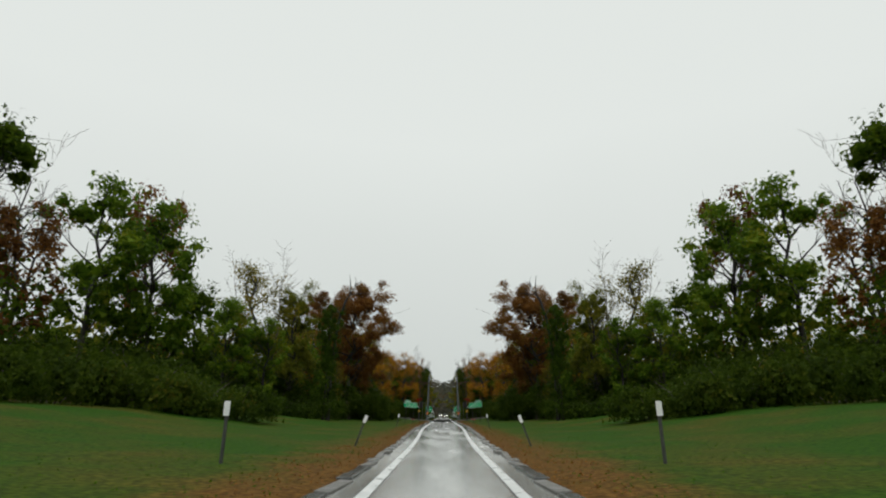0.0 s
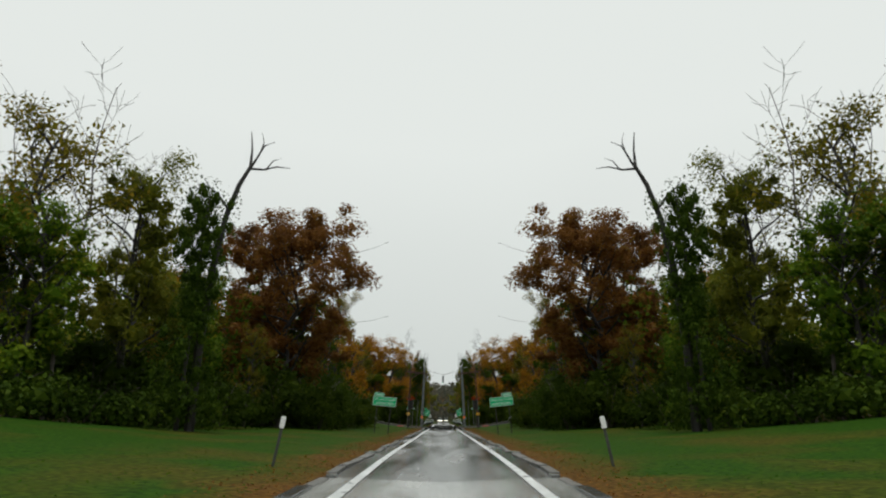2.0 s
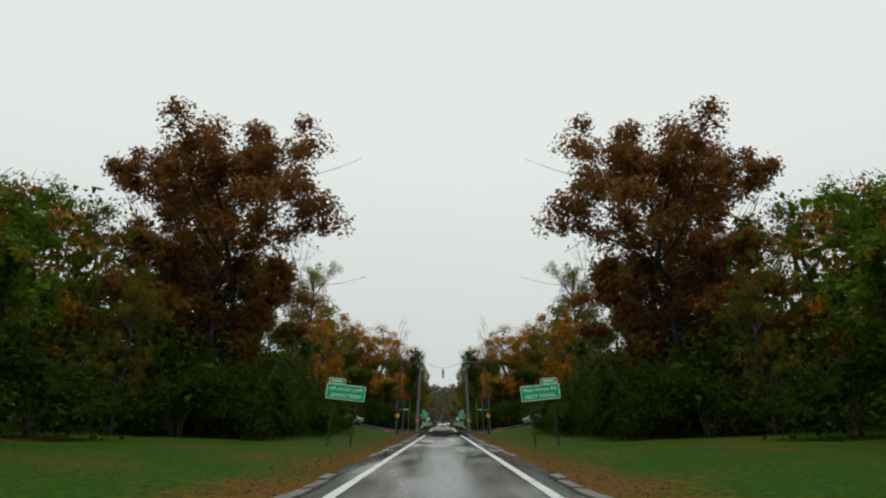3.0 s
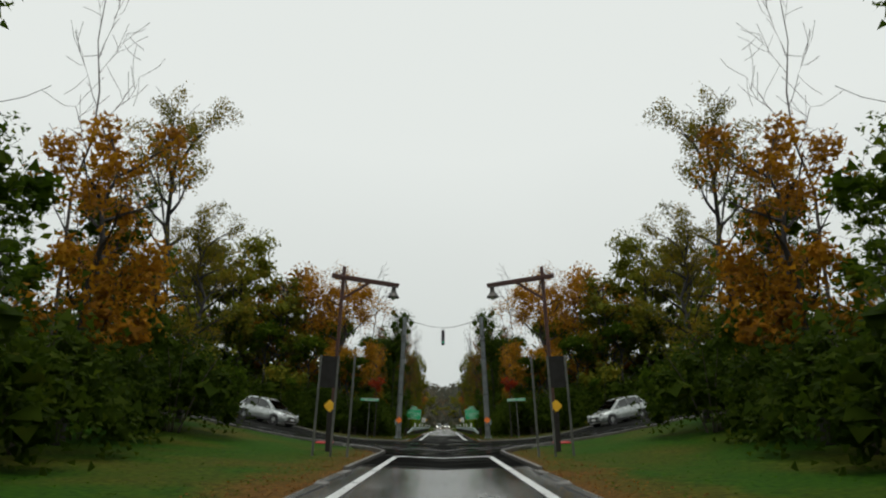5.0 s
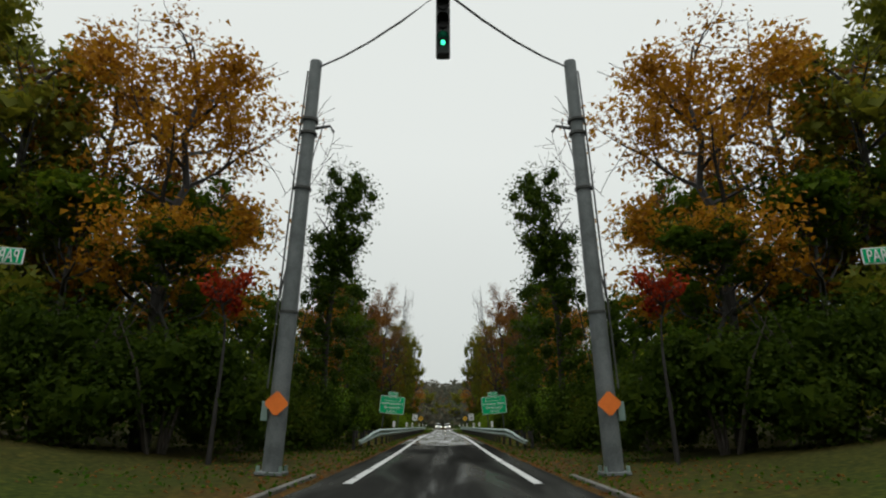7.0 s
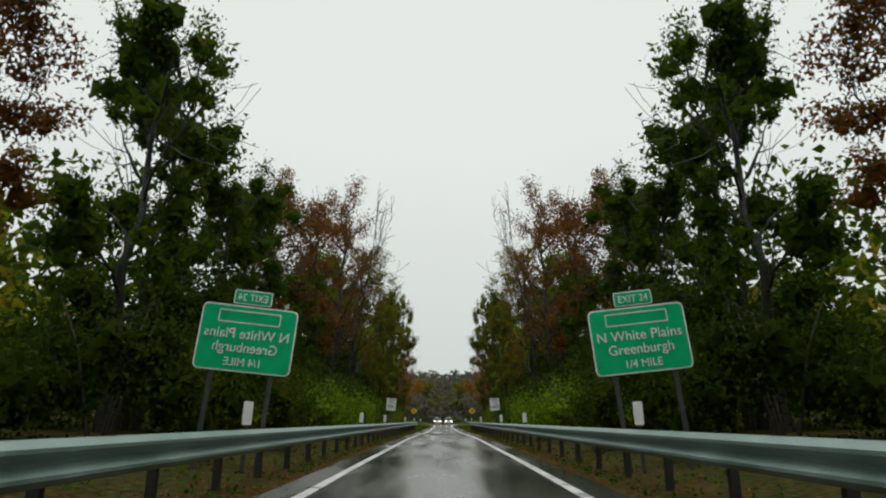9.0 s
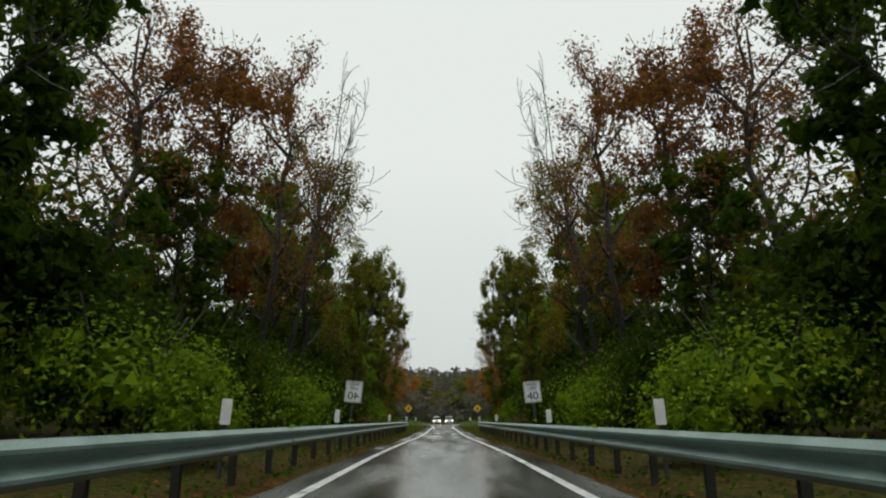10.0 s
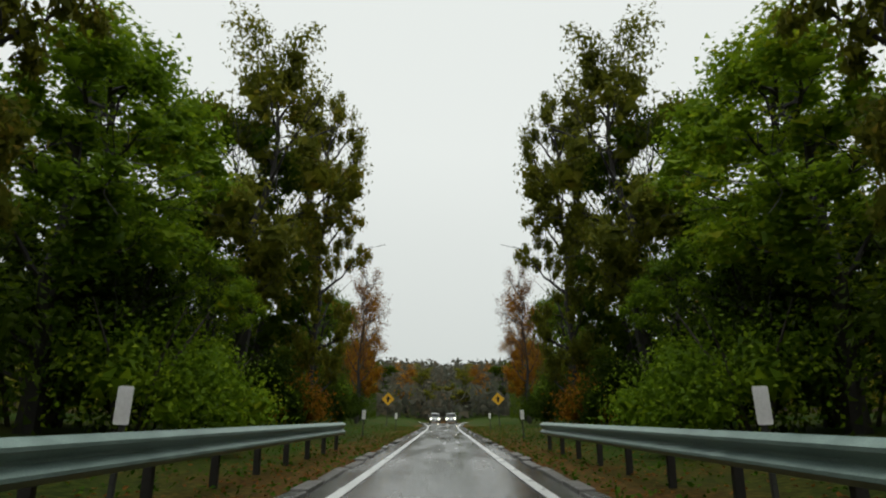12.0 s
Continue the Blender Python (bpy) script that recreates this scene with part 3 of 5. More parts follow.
# ---------------------------------------------------------------- ground and roads
def build_ground():
    xs = sorted({s * v for s in (-1, 1) for v in (0, 1, 1.5, 2, 2.5, 3, 3.5, 4, 5, 6, 7, 8, 9, 10, 12, 14, 16, 19, 22, 26, 30, 40, 60, 100, 160, 240, 340, 600)})
    ys = [-300, -150, -80, -40] + [-20 + 2.5 * i for i in range(146)] + [360, 380, 400, 440, 480, 520, 560, 600, 640, 700, 800, 1000]
    verts, faces = [], []
    for y in ys:
        for x in xs:
            a = abs(x)
            z = land(x, y)
            if a < 40:
                z += 0.05 * noise.noise(Vector((a * 0.5, y * 0.5, 3))) * smooth(2.6, 5, a)
            inside = a < road_half(y) - 0.2 and a > flare(y) - 3.0
            z -= 0.10 if (inside or (1.5 < a < 60 and side_edge(a) < y < side_far(a) + 0.2)) else 0.0
            verts.append((x, y, z))
    w = len(xs)
    for j in range(len(ys) - 1):
        for i in range(w - 1):
            faces.append((j * w + i, j * w + i + 1, (j + 1) * w + i + 1, (j + 1) * w + i))
    me = bpy.data.meshes.new("ground")
    me.from_pydata(verts, [], faces)
    for p in me.polygons:
        p.use_smooth = True
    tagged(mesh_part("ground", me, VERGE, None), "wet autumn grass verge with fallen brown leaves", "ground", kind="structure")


def strip(name, rows, material, lift, label, category, kind="structure"):
    """A sheet from rows of cross-sections (x values) at each y, lying on the land."""
    verts, faces = [], []
    w = len(rows[0][1])
    for y, xs in rows:
        for x in xs:
            verts.append((x, y, land(x, y) + lift))
    for j in range(len(rows) - 1):
        for i in range(w - 1):
            faces.append((j * w + i, j * w + i + 1, (j + 1) * w + i + 1, (j + 1) * w + i))
    me = bpy.data.meshes.new(name)
    me.from_pydata(verts, [], faces)
    for p in me.polygons:
        p.use_smooth = True
    return tagged(mesh_part(name, me, material, None), label, category, kind=kind)


def build_roads():
    rows = []
    for i in range(175):
        y = -30 + 2.0 * i
        if i == 37:
            strip("road", rows + [(44.0, rows[-1][1])], ASPHALT_SKY_SHEEN, 0.0, "wet asphalt road with worn patches, sky reflection in its pale tone", "road")
            rows = []
        if i == 64:
            strip("road", rows + [(98.0, rows[-1][1])], ASPHALT, 0.0, "wet grey asphalt road with worn patches", "road")
            rows = []
        if i == 77:
            strip("road", rows + [(124.0, rows[-1][1])], ASPHALT_DARK, 0.002, "dark wet asphalt at the crossing", "road")
            rows = []
        if i == 90:
            strip("road", rows + [(150.0, rows[-1][1])], ASPHALT_LANE, 0.002, "dark streaked wet asphalt past the crossing", "road")
            rows = []
        o = road_half(y) + 0.08 * noise.noise(Vector((0, y * 0.4, 0)))
        k = o / 6
        rows.append((y, [-o + k * j for j in range(13)]))
    strip("road", rows, ASPHALT, 0.0, "wet grey asphalt road through the woods", "road")
    for side in (1, -1):
        rows = []
        for i in range(60):
            x = 1.6 + 0.8 * i
            near = side_edge(max(x, 1.95)) - 0.15
            rows.append((x, [near + (side_far(x) - near) * q / 6 for q in range(7)]))
        verts, faces = [], []
        for x, ys in rows:
            for y in ys:
                verts.append((side * x, y, land(x, y) + 0.006))
        for j in range(len(rows) - 1):
            for i in range(6):
                q = (j * 7 + i, j * 7 + i + 1, (j + 1) * 7 + i + 1, (j + 1) * 7 + i)
                faces.append(q if side < 0 else q[::-1])
        me = bpy.data.meshes.new("side_road")
        me.from_pydata(verts, [], faces)
        tagged(mesh_part("side_road", me, ASPHALT_SIDE, None), "wet side road climbing away from the crossing", "road", kind="structure")
        # edge lines
        for a, b in ((-30, 103.2), (126.5, 318)):
            n = int((b - a) / 2)
            rows = [(a + (b - a) * i / n, sorted([side * line_x(a + (b - a) * i / n), side * (line_x(a + (b - a) * i / n) + 0.15)])) for i in range(n + 1)]
            strip("edge_line", rows, LINE_WHITE, 0.012, "worn white edge line on wet asphalt", "road marking")
    rows = [(y, [-1.44, -0.7, 0, 0.7, 1.44]) for y in (103.2, 103.6)]
    strip("stop_line", rows, LINE_WHITE, 0.014, "white stop line across the wet road", "road marking")


build_ground()
build_roads()


# ---------------------------------------------------------------- tar seams on the crossing
def tar_seam(x0, y0, x1, y1, width, seed, painted=False):
    """A wandering sealed crack, running black over the wet asphalt, or a worn painted line."""
    g = random.Random(seed)
    n = max(6, int(math.hypot(x1 - x0, y1 - y0) / 0.35))
    d = Vector((x1 - x0, y1 - y0, 0)).normalized()
    side = Vector((-d.y, d.x, 0))
    verts, faces, wander = [], [], 0.0
    for i in range(n + 1):
        wander = 0.8 * wander + (0.01 if painted else 1.0) * g.uniform(-0.07, 0.07)
        p = Vector((x0, y0, 0)).lerp(Vector((x1, y1, 0)), i / n) + side * wander
        w = width * g.uniform(0.5, 1.2)
        for q in (p - side * w, p + side * w):
            verts.append((q.x, q.y, land(q.x, q.y) + (0.02 if painted else 0.016)))
    for i in range(n):
        faces.append((2 * i, 2 * i + 2, 2 * i + 3, 2 * i + 1))
    me = bpy.data.meshes.new("tar_seam")
    me.from_pydata(verts, [], faces)
    if painted:
        t = tagged(mesh_part("crossing_line", me, LINE_WHITE, None), "worn white line across the wet crossing", "road marking", kind="structure")
    else:
        t = tagged(mesh_part("tar_seam", me, TAR, None), "black sealed crack across the wet crossing", "road repair", kind="structure")
    m = made_with(t, MIRROR)


TAR = asphalt_material("bitumen", (0.006, 0.008, 0.012), (0.03, 0.06, 0.12))
for q in ((0.1, 104.8, 2.3, 105.0, 0.07, 1), (0.2, 107.4, 4.6, 109.4, 0.10, 2), (0.1, 110.2, 6.5, 111.8, 0.12, 3), (0.3, 113.6, 8.5, 115.0, 0.10, 4), (0.2, 116.4, 7.8, 117.2, 0.13, 5), (0.4, 119.2, 9.5, 119.6, 0.10, 6), (0.9, 108.8, 3.6, 109.9, 0.16, 7), (2.4, 115.6, 9.0, 120.4, 0.12, 8)):
    tar_seam(*q)
for q in ((0.05, 109.8, 5.4, 113.3, 0.05, 21), (1.3, 108.7, 4.5, 110.5, 0.045, 22)):
    tar_seam(*q, painted=True)
for q in ((0.2, 106.1, 3.4, 106.6, 0.16, 31), (0.6, 111.6, 5.6, 114.6, 0.22, 32), (2.4, 113.2, 10.5, 117.6, 0.2, 33), (0.1, 118.2, 6.2, 118.6, 0.18, 34)):
    tar_seam(*q)


# ---------------------------------------------------------------- kerbs
def kerb_run(points, w=0.11, hgt=0.09, label="worn grey stone kerb at the crossing corner", material=None, name="kerb", piece="kerb_stone", gap=0.012):
    k = root(name, label, "kerb", "kerbs", "structure")
    for (x0, y0), (x1, y1) in zip(points, points[1:]):
        bm = bmesh.new()
        a, b = Vector((x0, y0, land(x0, y0))), Vector((x1, y1, land(x1, y1)))
        m = Matrix.Translation((a + b) / 2) @ (b - a).to_track_quat("X", "Z").to_matrix().to_4x4()
        box(bm, 0, 0, hgt / 2 - 0.06, (b - a).length - gap, w, hgt + 0.12, 0.02, m)
        part(piece, bm, material or KERB_STONE, k)
    both(k, Matrix())


corner = [(2.02, 96.5 + 1.28 * i) for i in range(8)] + [(x, side_edge(x) - 0.1) for x in (2.2, 2.55, 3.0, 3.6, 4.3, 5.2, 6.2, 7.2, 8.3, 9.4)] + [(9.4 + 1.3 * i, side_edge(9.4 + 1.3 * i) - 0.1) for i in range(1, 12)]
kerb_run(corner)
far_corner = [(2.3, 127.5 - 1.1 * i) for i in range(5)] + [(2.6, 122.4), (3.3, 121.8), (4.2, 121.5)] + [(4.2 + 1.25 * i, side_far(4.2 + 1.25 * i) + 0.08) for i in range(1, 16)]
kerb_run(far_corner, hgt=0.06, label="low grey kerb along the far side of the crossing")


def broken_edge(y0, y1, seed):
    """Crumbled low asphalt kerb beside the road, piece by piece."""
    g = random.Random(seed)
    k = root("asphalt_kerb", "crumbling low asphalt kerb beside the wet road", "kerb", "kerbs", "structure")
    y = y0
    while y < y1:
        ln = g.uniform(0.5, 1.9)
        bm = bmesh.new()
        x = road_half(y + ln / 2) - 0.02 + g.uniform(-0.05, 0.05)
        m = Matrix.Translation((x, y + ln / 2, land(x, y))) @ pose(0, 0, 0, g.uniform(-1, 1), g.uniform(-6, 4), g.uniform(-2.5, 2.5))
        hgt = g.uniform(0.02, 0.05)
        box(bm, 0, 0, hgt / 2 - 0.03, g.uniform(0.14, 0.24), ln - g.uniform(0.03, 0.3), hgt + 0.06, 0.015, m)
        part("kerb_piece", bm, KERB_STONE if g.random() < 0.55 else ASPHALT, k)
        y += ln
    both(k, Matrix())


broken_edge(4.0, 96.0, 3)
broken_edge(203.0, 262.0, 4)
pad = root("warning_pad", "red studded warning pad at the kerb corner", "paving pad")
bm = bmesh.new()
box(bm, 0, 0, 0.05, 1.15, 0.6, 0.06, 0.008)
slab = part("slab", bm, PAD_RED, pad)
for i in range(10):
    for j in range(5):
        bm = bmesh.new()
        lathe(bm, [(0.03, 0.075), (0.028, 0.088), (0.012, 0.094), (0.001, 0.095)], 8, (-0.5 + 0.11 * i, -0.22 + 0.11 * j, 0))
        part("stud", bm, PAD_RED, slab)
both(pad, stand(5.0, 110.6, 12, 0.62, 0.04) @ pose(0, 0, 0, 8, 0, 0))


# ---------------------------------------------------------------- guardrail
def guardrail(y0, y1, x=3.0):
    g = root("guardrail", "galvanised steel guardrail on short posts, wet", "guardrail", "guardrails")
    n = int((y1 - y0) / 1.9)
    prof = [(0.0, 0.42), (0.03, 0.43), (0.085, 0.475), (0.085, 0.505), (0.005, 0.568), (0.005, 0.592), (0.085, 0.655), (0.085, 0.685), (0.02, 0.735), (-0.01, 0.742)]
    for i in range(0, n, 4):
        bm = bmesh.new()
        k = min(n, i + 4)
        rings = []
        for j in range(i, k + 1):
            y = y0 + (y1 - y0) * j / n + (0.08 if j == k and k < n else 0)
            lap = 0.004 if j == k else 0
            out = 0.4 * (1 - smooth(y0, y0 + 10, y))
            rings.append([[bm.verts.new((x + out - dx - lap + t, y, land(x, y) + z * (1 - 0.55 * (1 - smooth(y0, y0 + 6, y))))) for dx, z in prof] for t in (0.0, 0.012)])
        for a, b in zip(rings, rings[1:]):
            for q in range(len(prof) - 1):
                bm.faces.new((a[0][q], a[0][q + 1], b[0][q + 1], b[0][q]))
                bm.faces.new((a[1][q + 1], a[1][q], b[1][q], b[1][q + 1]))
            for q in (0, len(prof) - 1):
                bm.faces.new((a[0][q], b[0][q], b[1][q], a[1][q]))
        bmesh.ops.recalc_face_normals(bm, faces=bm.faces)
        part("rail", bm, STEEL, g)
    for j in range(0, n + 1):
        y = y0 + (y1 - y0) * j / n
        out = 0.4 * (1 - smooth(y0, y0 + 10, y))
        bm = bmesh.new()
        box(bm, x + out + 0.16, y, land(x, y) + 0.27, 0.10, 0.07, 0.84, 0.008)
        box(bm, x + out + 0.055, y, land(x, y) + 0.57, 0.09, 0.10, 0.28, 0.008)
        part("post", bm, POST_DARK, g)
    # rounded end wing
    bm = bmesh.new()
    rings = []
    for q in range(6):
        a = radians(18 * q)
        rings.append([bm.verts.new((x - dx + 0.28 * (1 - math.cos(a)), y1 + 0.28 * math.sin(a), land(x, y1) + z)) for dx, z in prof])
    for a, b in zip(rings, rings[1:]):
        for q in range(len(prof) - 1):
            bm.faces.new((a[q], a[q + 1], b[q + 1], b[q]))
    part("end_wing", bm, STEEL, g)
    both(g, Matrix())


guardrail(140.0, 216.0, 2.72)


# ---------------------------------------------------------------- signs and posts
def u_post(bm, x, y, z0, z1, w=0.07):
    box(bm, x, y, (z0 + z1) / 2, w, 0.012, z1 - z0)
    box(bm, x - w / 2, y + 0.018, (z0 + z1) / 2, 0.010, 0.04, z1 - z0)
    box(bm, x + w / 2, y + 0.018, (z0 + z1) / 2, 0.010, 0.04, z1 - z0)


def bordered(parent, w, h, z, r, face, border, material_edge=None, name="panel", edge=0.03):
    bm = bmesh.new()
    plate(bm, rounded(w, h, r, 0, z), 0.012)
    p = part(name, bm, material_edge or border, parent)
    bm = bmesh.new()
    plate(bm, rounded(w - 2 * edge, h - 2 * edge, max(0.005, r - edge), 0, z), 0.004, -0.004)
    part("face", bm, face, p)
    return p


def delineator(label="white reflective roadside marker on a thin steel post", h=1.05, pw=0.11, ph=0.26):
    d = root("delineator", label, "road marker", "roadside markers")
    bm = bmesh.new()
    u_post(bm, 0, 0.02, -0.3, h, 0.045)
    part("post", bm, POST_STEEL, d)
    bm = bmesh.new()
    plate(bm, rounded(pw, ph, 0.02, 0, h - ph / 2 + 0.03), 0.006, -0.004)
    part("reflector", bm, SIGN_WHITE, d)
    return d


def speed_sign():
    s = root("speed_limit_sign", "white speed limit 40 sign on a steel post", "road sign")
    bm = bmesh.new()
    u_post(bm, 0, 0.02, -0.4, 2.35)
    part("post", bm, POST_STEEL, s)
    p = bordered(s, 0.64, 0.80, 1.98, 0.04, SIGN_WHITE, SIGN_WHITE)
    for cz, hgt, w in ((1.98, 0.74, 0.58),):
        for sx in (-1, 1):
            bm = bmesh.new()
            box(bm, sx * w / 2, -0.0065, cz, 0.014, 0.004, hgt)
            part("border", bm, SIGN_BLACK, p)
        for sz in (-1, 1):
            bm = bmesh.new()
            box(bm, 0, -0.0065, cz + sz * hgt / 2, w, 0.004, 0.014)
            part("border", bm, SIGN_BLACK, p)
    words("letters", "SPEED", 0.10, SIGN_BLACK, p, 0, 2.26, width=0.40)
    words("letters", "LIMIT", 0.10, SIGN_BLACK, p, 0, 2.10, width=0.34)
    words("numerals", "40", 0.28, SIGN_BLACK, p, 0, 1.84, width=0.42)
    return s


def diamond(parent, side, z, face, name="panel", y=-0.02):
    q = side / math.sqrt(2)
    bm = bmesh.new()
    plate(bm, [(0, z - q), (q, z), (0, z + q), (-q, z)], 0.01, y)
    bmesh.ops.bevel(bm, geom=[e for e in bm.edges if abs(e.verts[0].co.y - e.verts[1].co.y) > 0.005], offset=0.03, segments=3, affect="EDGES")
    return part(name, bm, face, parent)


def next_signal_sign():
    s = root("guide_sign", "green next-signal guide sign on two posts in grass", "road sign")
    for sx in (-0.42, 0.42):
        bm = bmesh.new()
        u_post(bm, sx, 0.03, -0.4, 2.35, 0.05)
        part("post", bm, POST_DARK, s)
    p = bordered(s, 1.45, 0.56, 2.15, 0.05, SIGN_GREEN, SIGN_WHITE, edge=0.022)
    bm = bmesh.new()
    plate(bm, rounded(0.62, 0.20, 0.03, 0.36, 2.545), 0.012)
    tab = part("tab", bm, SIGN_WHITE, s)
    bm = bmesh.new()
    plate(bm, rounded(0.58, 0.16, 0.02, 0.36, 2.545), 0.004, -0.004)
    part("face", bm, SIGN_GREEN, tab)
    words("letters", "Pkwy Homes Rd", 0.13, SIGN_WHITE, p, 0, 2.27, width=1.2)
    words("letters", "NEXT SIGNAL", 0.14, SIGN_WHITE, p, 0, 2.03, width=1.12)
    bm = bmesh.new()
    box(bm, 0.36, -0.008, 2.545, 0.4, 0.004, 0.05)
    part("writing_bar", bm, SIGN_WHITE, tab)
    return s


def exit_sign():
    s = root("exit_sign", "large green exit sign with white border behind the guardrail", "road sign")
    for sx in (-0.6, 0.6):
        bm = bmesh.new()
        box(bm, sx, 0.07, 1.3, 0.09, 0.09, 3.6, 0.008)
        part("post", bm, POST_STEEL, s)
    p = bordered(s, 1.95, 1.36, 2.62, 0.12, SIGN_GREEN, SIGN_WHITE, edge=0.028)
    tab = bordered(s, 0.78, 0.30, 3.48, 0.03, SIGN_GREEN, SIGN_WHITE, name="exit_tab", edge=0.02)
    words("letters", "EXIT 24", 0.15, SIGN_WHITE, tab, 0, 3.48, width=0.60)
    for sx in (-1, 1):
        bm = bmesh.new()
        box(bm, sx * 0.62, -0.008, 3.06, 0.02, 0.004, 0.24)
        part("frame", bm, SIGN_WHITE, p)
    for sz in (-1, 1):
        bm = bmesh.new()
        box(bm, 0, -0.008, 3.06 + sz * 0.12, 1.24, 0.004, 0.02)
        part("frame", bm, SIGN_WHITE, p)
    words("letters", "N White Plains", 0.20, SIGN_WHITE, p, 0, 2.72, width=1.70)
    words("letters", "Greenburgh", 0.20, SIGN_WHITE, p, 0, 2.44, width=1.30)
    words("letters", "1/4 MILE", 0.16, SIGN_WHITE, p, 0, 2.14, width=0.72)
    return s


def street_sign():
    s = root("street_name_sign", "green street name sign on a thin pole at the crossing", "road sign")
    bm = bmesh.new()
    tube(bm, [(0, 0.03, -0.3), (0, 0.03, 2.26)], [0.022, 0.022], 10)
    part("pole", bm, POST_PALE, s)
    p = bordered(s, 1.06, 0.15, 2.28, 0.015, SIGN_GREEN, SIGN_WHITE, edge=0.010)
    words("letters", "PARKWAY HOMES", 0.12, SIGN_WHITE, p, -0.07, 2.28, width=0.85)
    words("letters", "RD", 0.06, SIGN_WHITE, p, 0.445, 2.305, width=0.09)
    return s


def back_sign():
    s = root("sign_board", "dark back of a sign board on thin grey posts in grass", "road sign")
    for sx in (-0.74, -0.26, 0.26):
        bm = bmesh.new()
        u_post(bm, sx, 0.03, -0.3, 2.86, 0.05)
        part("post", bm, POST_PALE, s)
    bm = bmesh.new()
    plate(bm, rounded(0.50, 0.92, 0.03, 0, 2.38), 0.02, 0.06)
    part("panel", bm, SIGN_BACK, s)
    return s


def timber_lamp():
    s = root("timber_lamp", "rustic timber street lamp with hanging bell lantern", "street lamp")
    bm = bmesh.new()
    box(bm, 0, 0, 2.95, 0.12, 0.12, 6.9, 0.018)
    part("post", bm, TIMBER, s)
    arm = Matrix.Translation((0, 0, 6.0)) @ pose(0, 0, 0, 0, 0, -12) @ pose(0, 0, 0, 0, -4, 0)
    bm = bmesh.new()
    for sy in (-0.13, 0.13):
        box(bm, -0.80, sy, 0, 2.45, 0.05, 0.12, 0.012, arm)
    part("arm", bm, TIMBER, s)
    bm = bmesh.new()
    box(bm, 0, 0, 0, 1.15, 0.08, 0.09, 0.01, arm @ Matrix.Translation((-0.50, 0, -0.43)) @ pose(0, 0, 0, 0, 40, 0))
    part("brace", bm, TIMBER, s)
    end = arm @ Vector((-1.85, 0, 0))
    bm = bmesh.new()
    tube(bm, [(end.x, end.y, end.z), (end.x, end.y, end.z - 0.12)], [0.025, 0.025], 8)
    part("hanger", bm, BRONZE, s)
    bm = bmesh.new()
    lathe(bm, [(0.02, -0.04), (0.06, -0.05), (0.08, -0.09), (0.085, -0.22), (0.11, -0.29), (0.16, -0.36), (0.215, -0.43), (0.22, -0.47), (0.19, -0.47), (0.11, -0.33), (0.02, -0.30)], 20, tuple(end))
    lantern = part("lantern", bm, BRONZE, s)
    bm = bmesh.new()
    lathe(bm, [(0.01, -0.57), (0.05, -0.56), (0.08, -0.50), (0.085, -0.36)], 14, tuple(end))
    part("globe", bm, SIGN_WHITE, lantern)
    return s


def marker_post():
    s = root("marker_post", "short black timber post bearing an amber diamond marker", "marker post")
    bm = bmesh.new()
    box(bm, 0, 0, 0.52, 0.18, 0.16, 1.75, 0.02)
    part("post", bm, POST_TAR, s)
    diamond(s, 0.31, 1.47, SIGN_AMBER, "marker_panel", -0.095)
    return s


def steel_pole():
    s = root("steel_pole", "thick grey steel pole with base plate on the verge", "pole")
    bm = bmesh.new()
    tube(bm, [(0, 0, 0.05), (0, 0, 3.2), (0, 0, 8.3)], [0.175, 0.16, 0.125], 18)
    part("shaft", bm, POLE_GREY, s)
    bm = bmesh.new()
    box(bm, 0, 0, 0.04, 0.5, 0.5, 0.06, 0.01)
    base = part("base_plate", bm, POLE_GREY, s)
    for sx in (-0.2, 0.2):
        for sy in (-0.2, 0.2):
            bm = bmesh.new()
            tube(bm, [(sx, sy, 0.05), (sx, sy, 0.17)], [0.035, 0.035], 6)
            part("bolt", bm, STEEL, base)
    for z in (2.9, 5.4, 6.6, 6.9):
        bm = bmesh.new()
        lathe(bm, [(0.12, z), (0.178, z), (0.178, z + 0.05), (0.12, z + 0.05)], 18)
        part("band", bm, POST_STEEL, s)
    bm = bmesh.new()
    tube(bm, [(-0.06, 0, 6.75), (-0.42, 0.05, 6.85), (-0.5, 0.05, 6.72)], [0.04, 0.03, 0.03], 8)
    part("bracket", bm, POST_STEEL, s)
    bm = bmesh.new()
    tube(bm, [(0.12, -0.13, 8.0), (0.15, -0.15, 6.0), (0.18, -0.16, 3.0), (0.20, -0.16, 1.5)], [0.018] * 4, 6)
    part("conduit", bm, POST_STEEL, s)
    bm = bmesh.new()
    box(bm, 0.21, -0.12, 1.1, 0.12, 0.08, 0.34, 0.01)
    part("junction_box", bm, STEEL, s)
    diamond(s, 0.33, 1.24, SIGN_ORANGE, "marker_panel", -0.195)
    return s


both(timber_lamp(), stand(3.85, 105.0))
both(marker_post(), stand(3.80, 104.6, 4, 1.0, 0, -2))
both(back_sign(), stand(3.48, 101.6))
pole_pose = stand(3.05, 127.5)
both(steel_pole(), pole_pose)
both(street_sign(), stand(4.4, 121.0, -6))
both(next_signal_sign(), stand(3.85, 74.0, -10, 1.0, -0.2, 3))
both(exit_sign(), stand(3.62, 159.6, -8, 0.84, 0, 3))
both(speed_sign(), stand(3.2, 187.4, -10, 0.9, 0, 2))

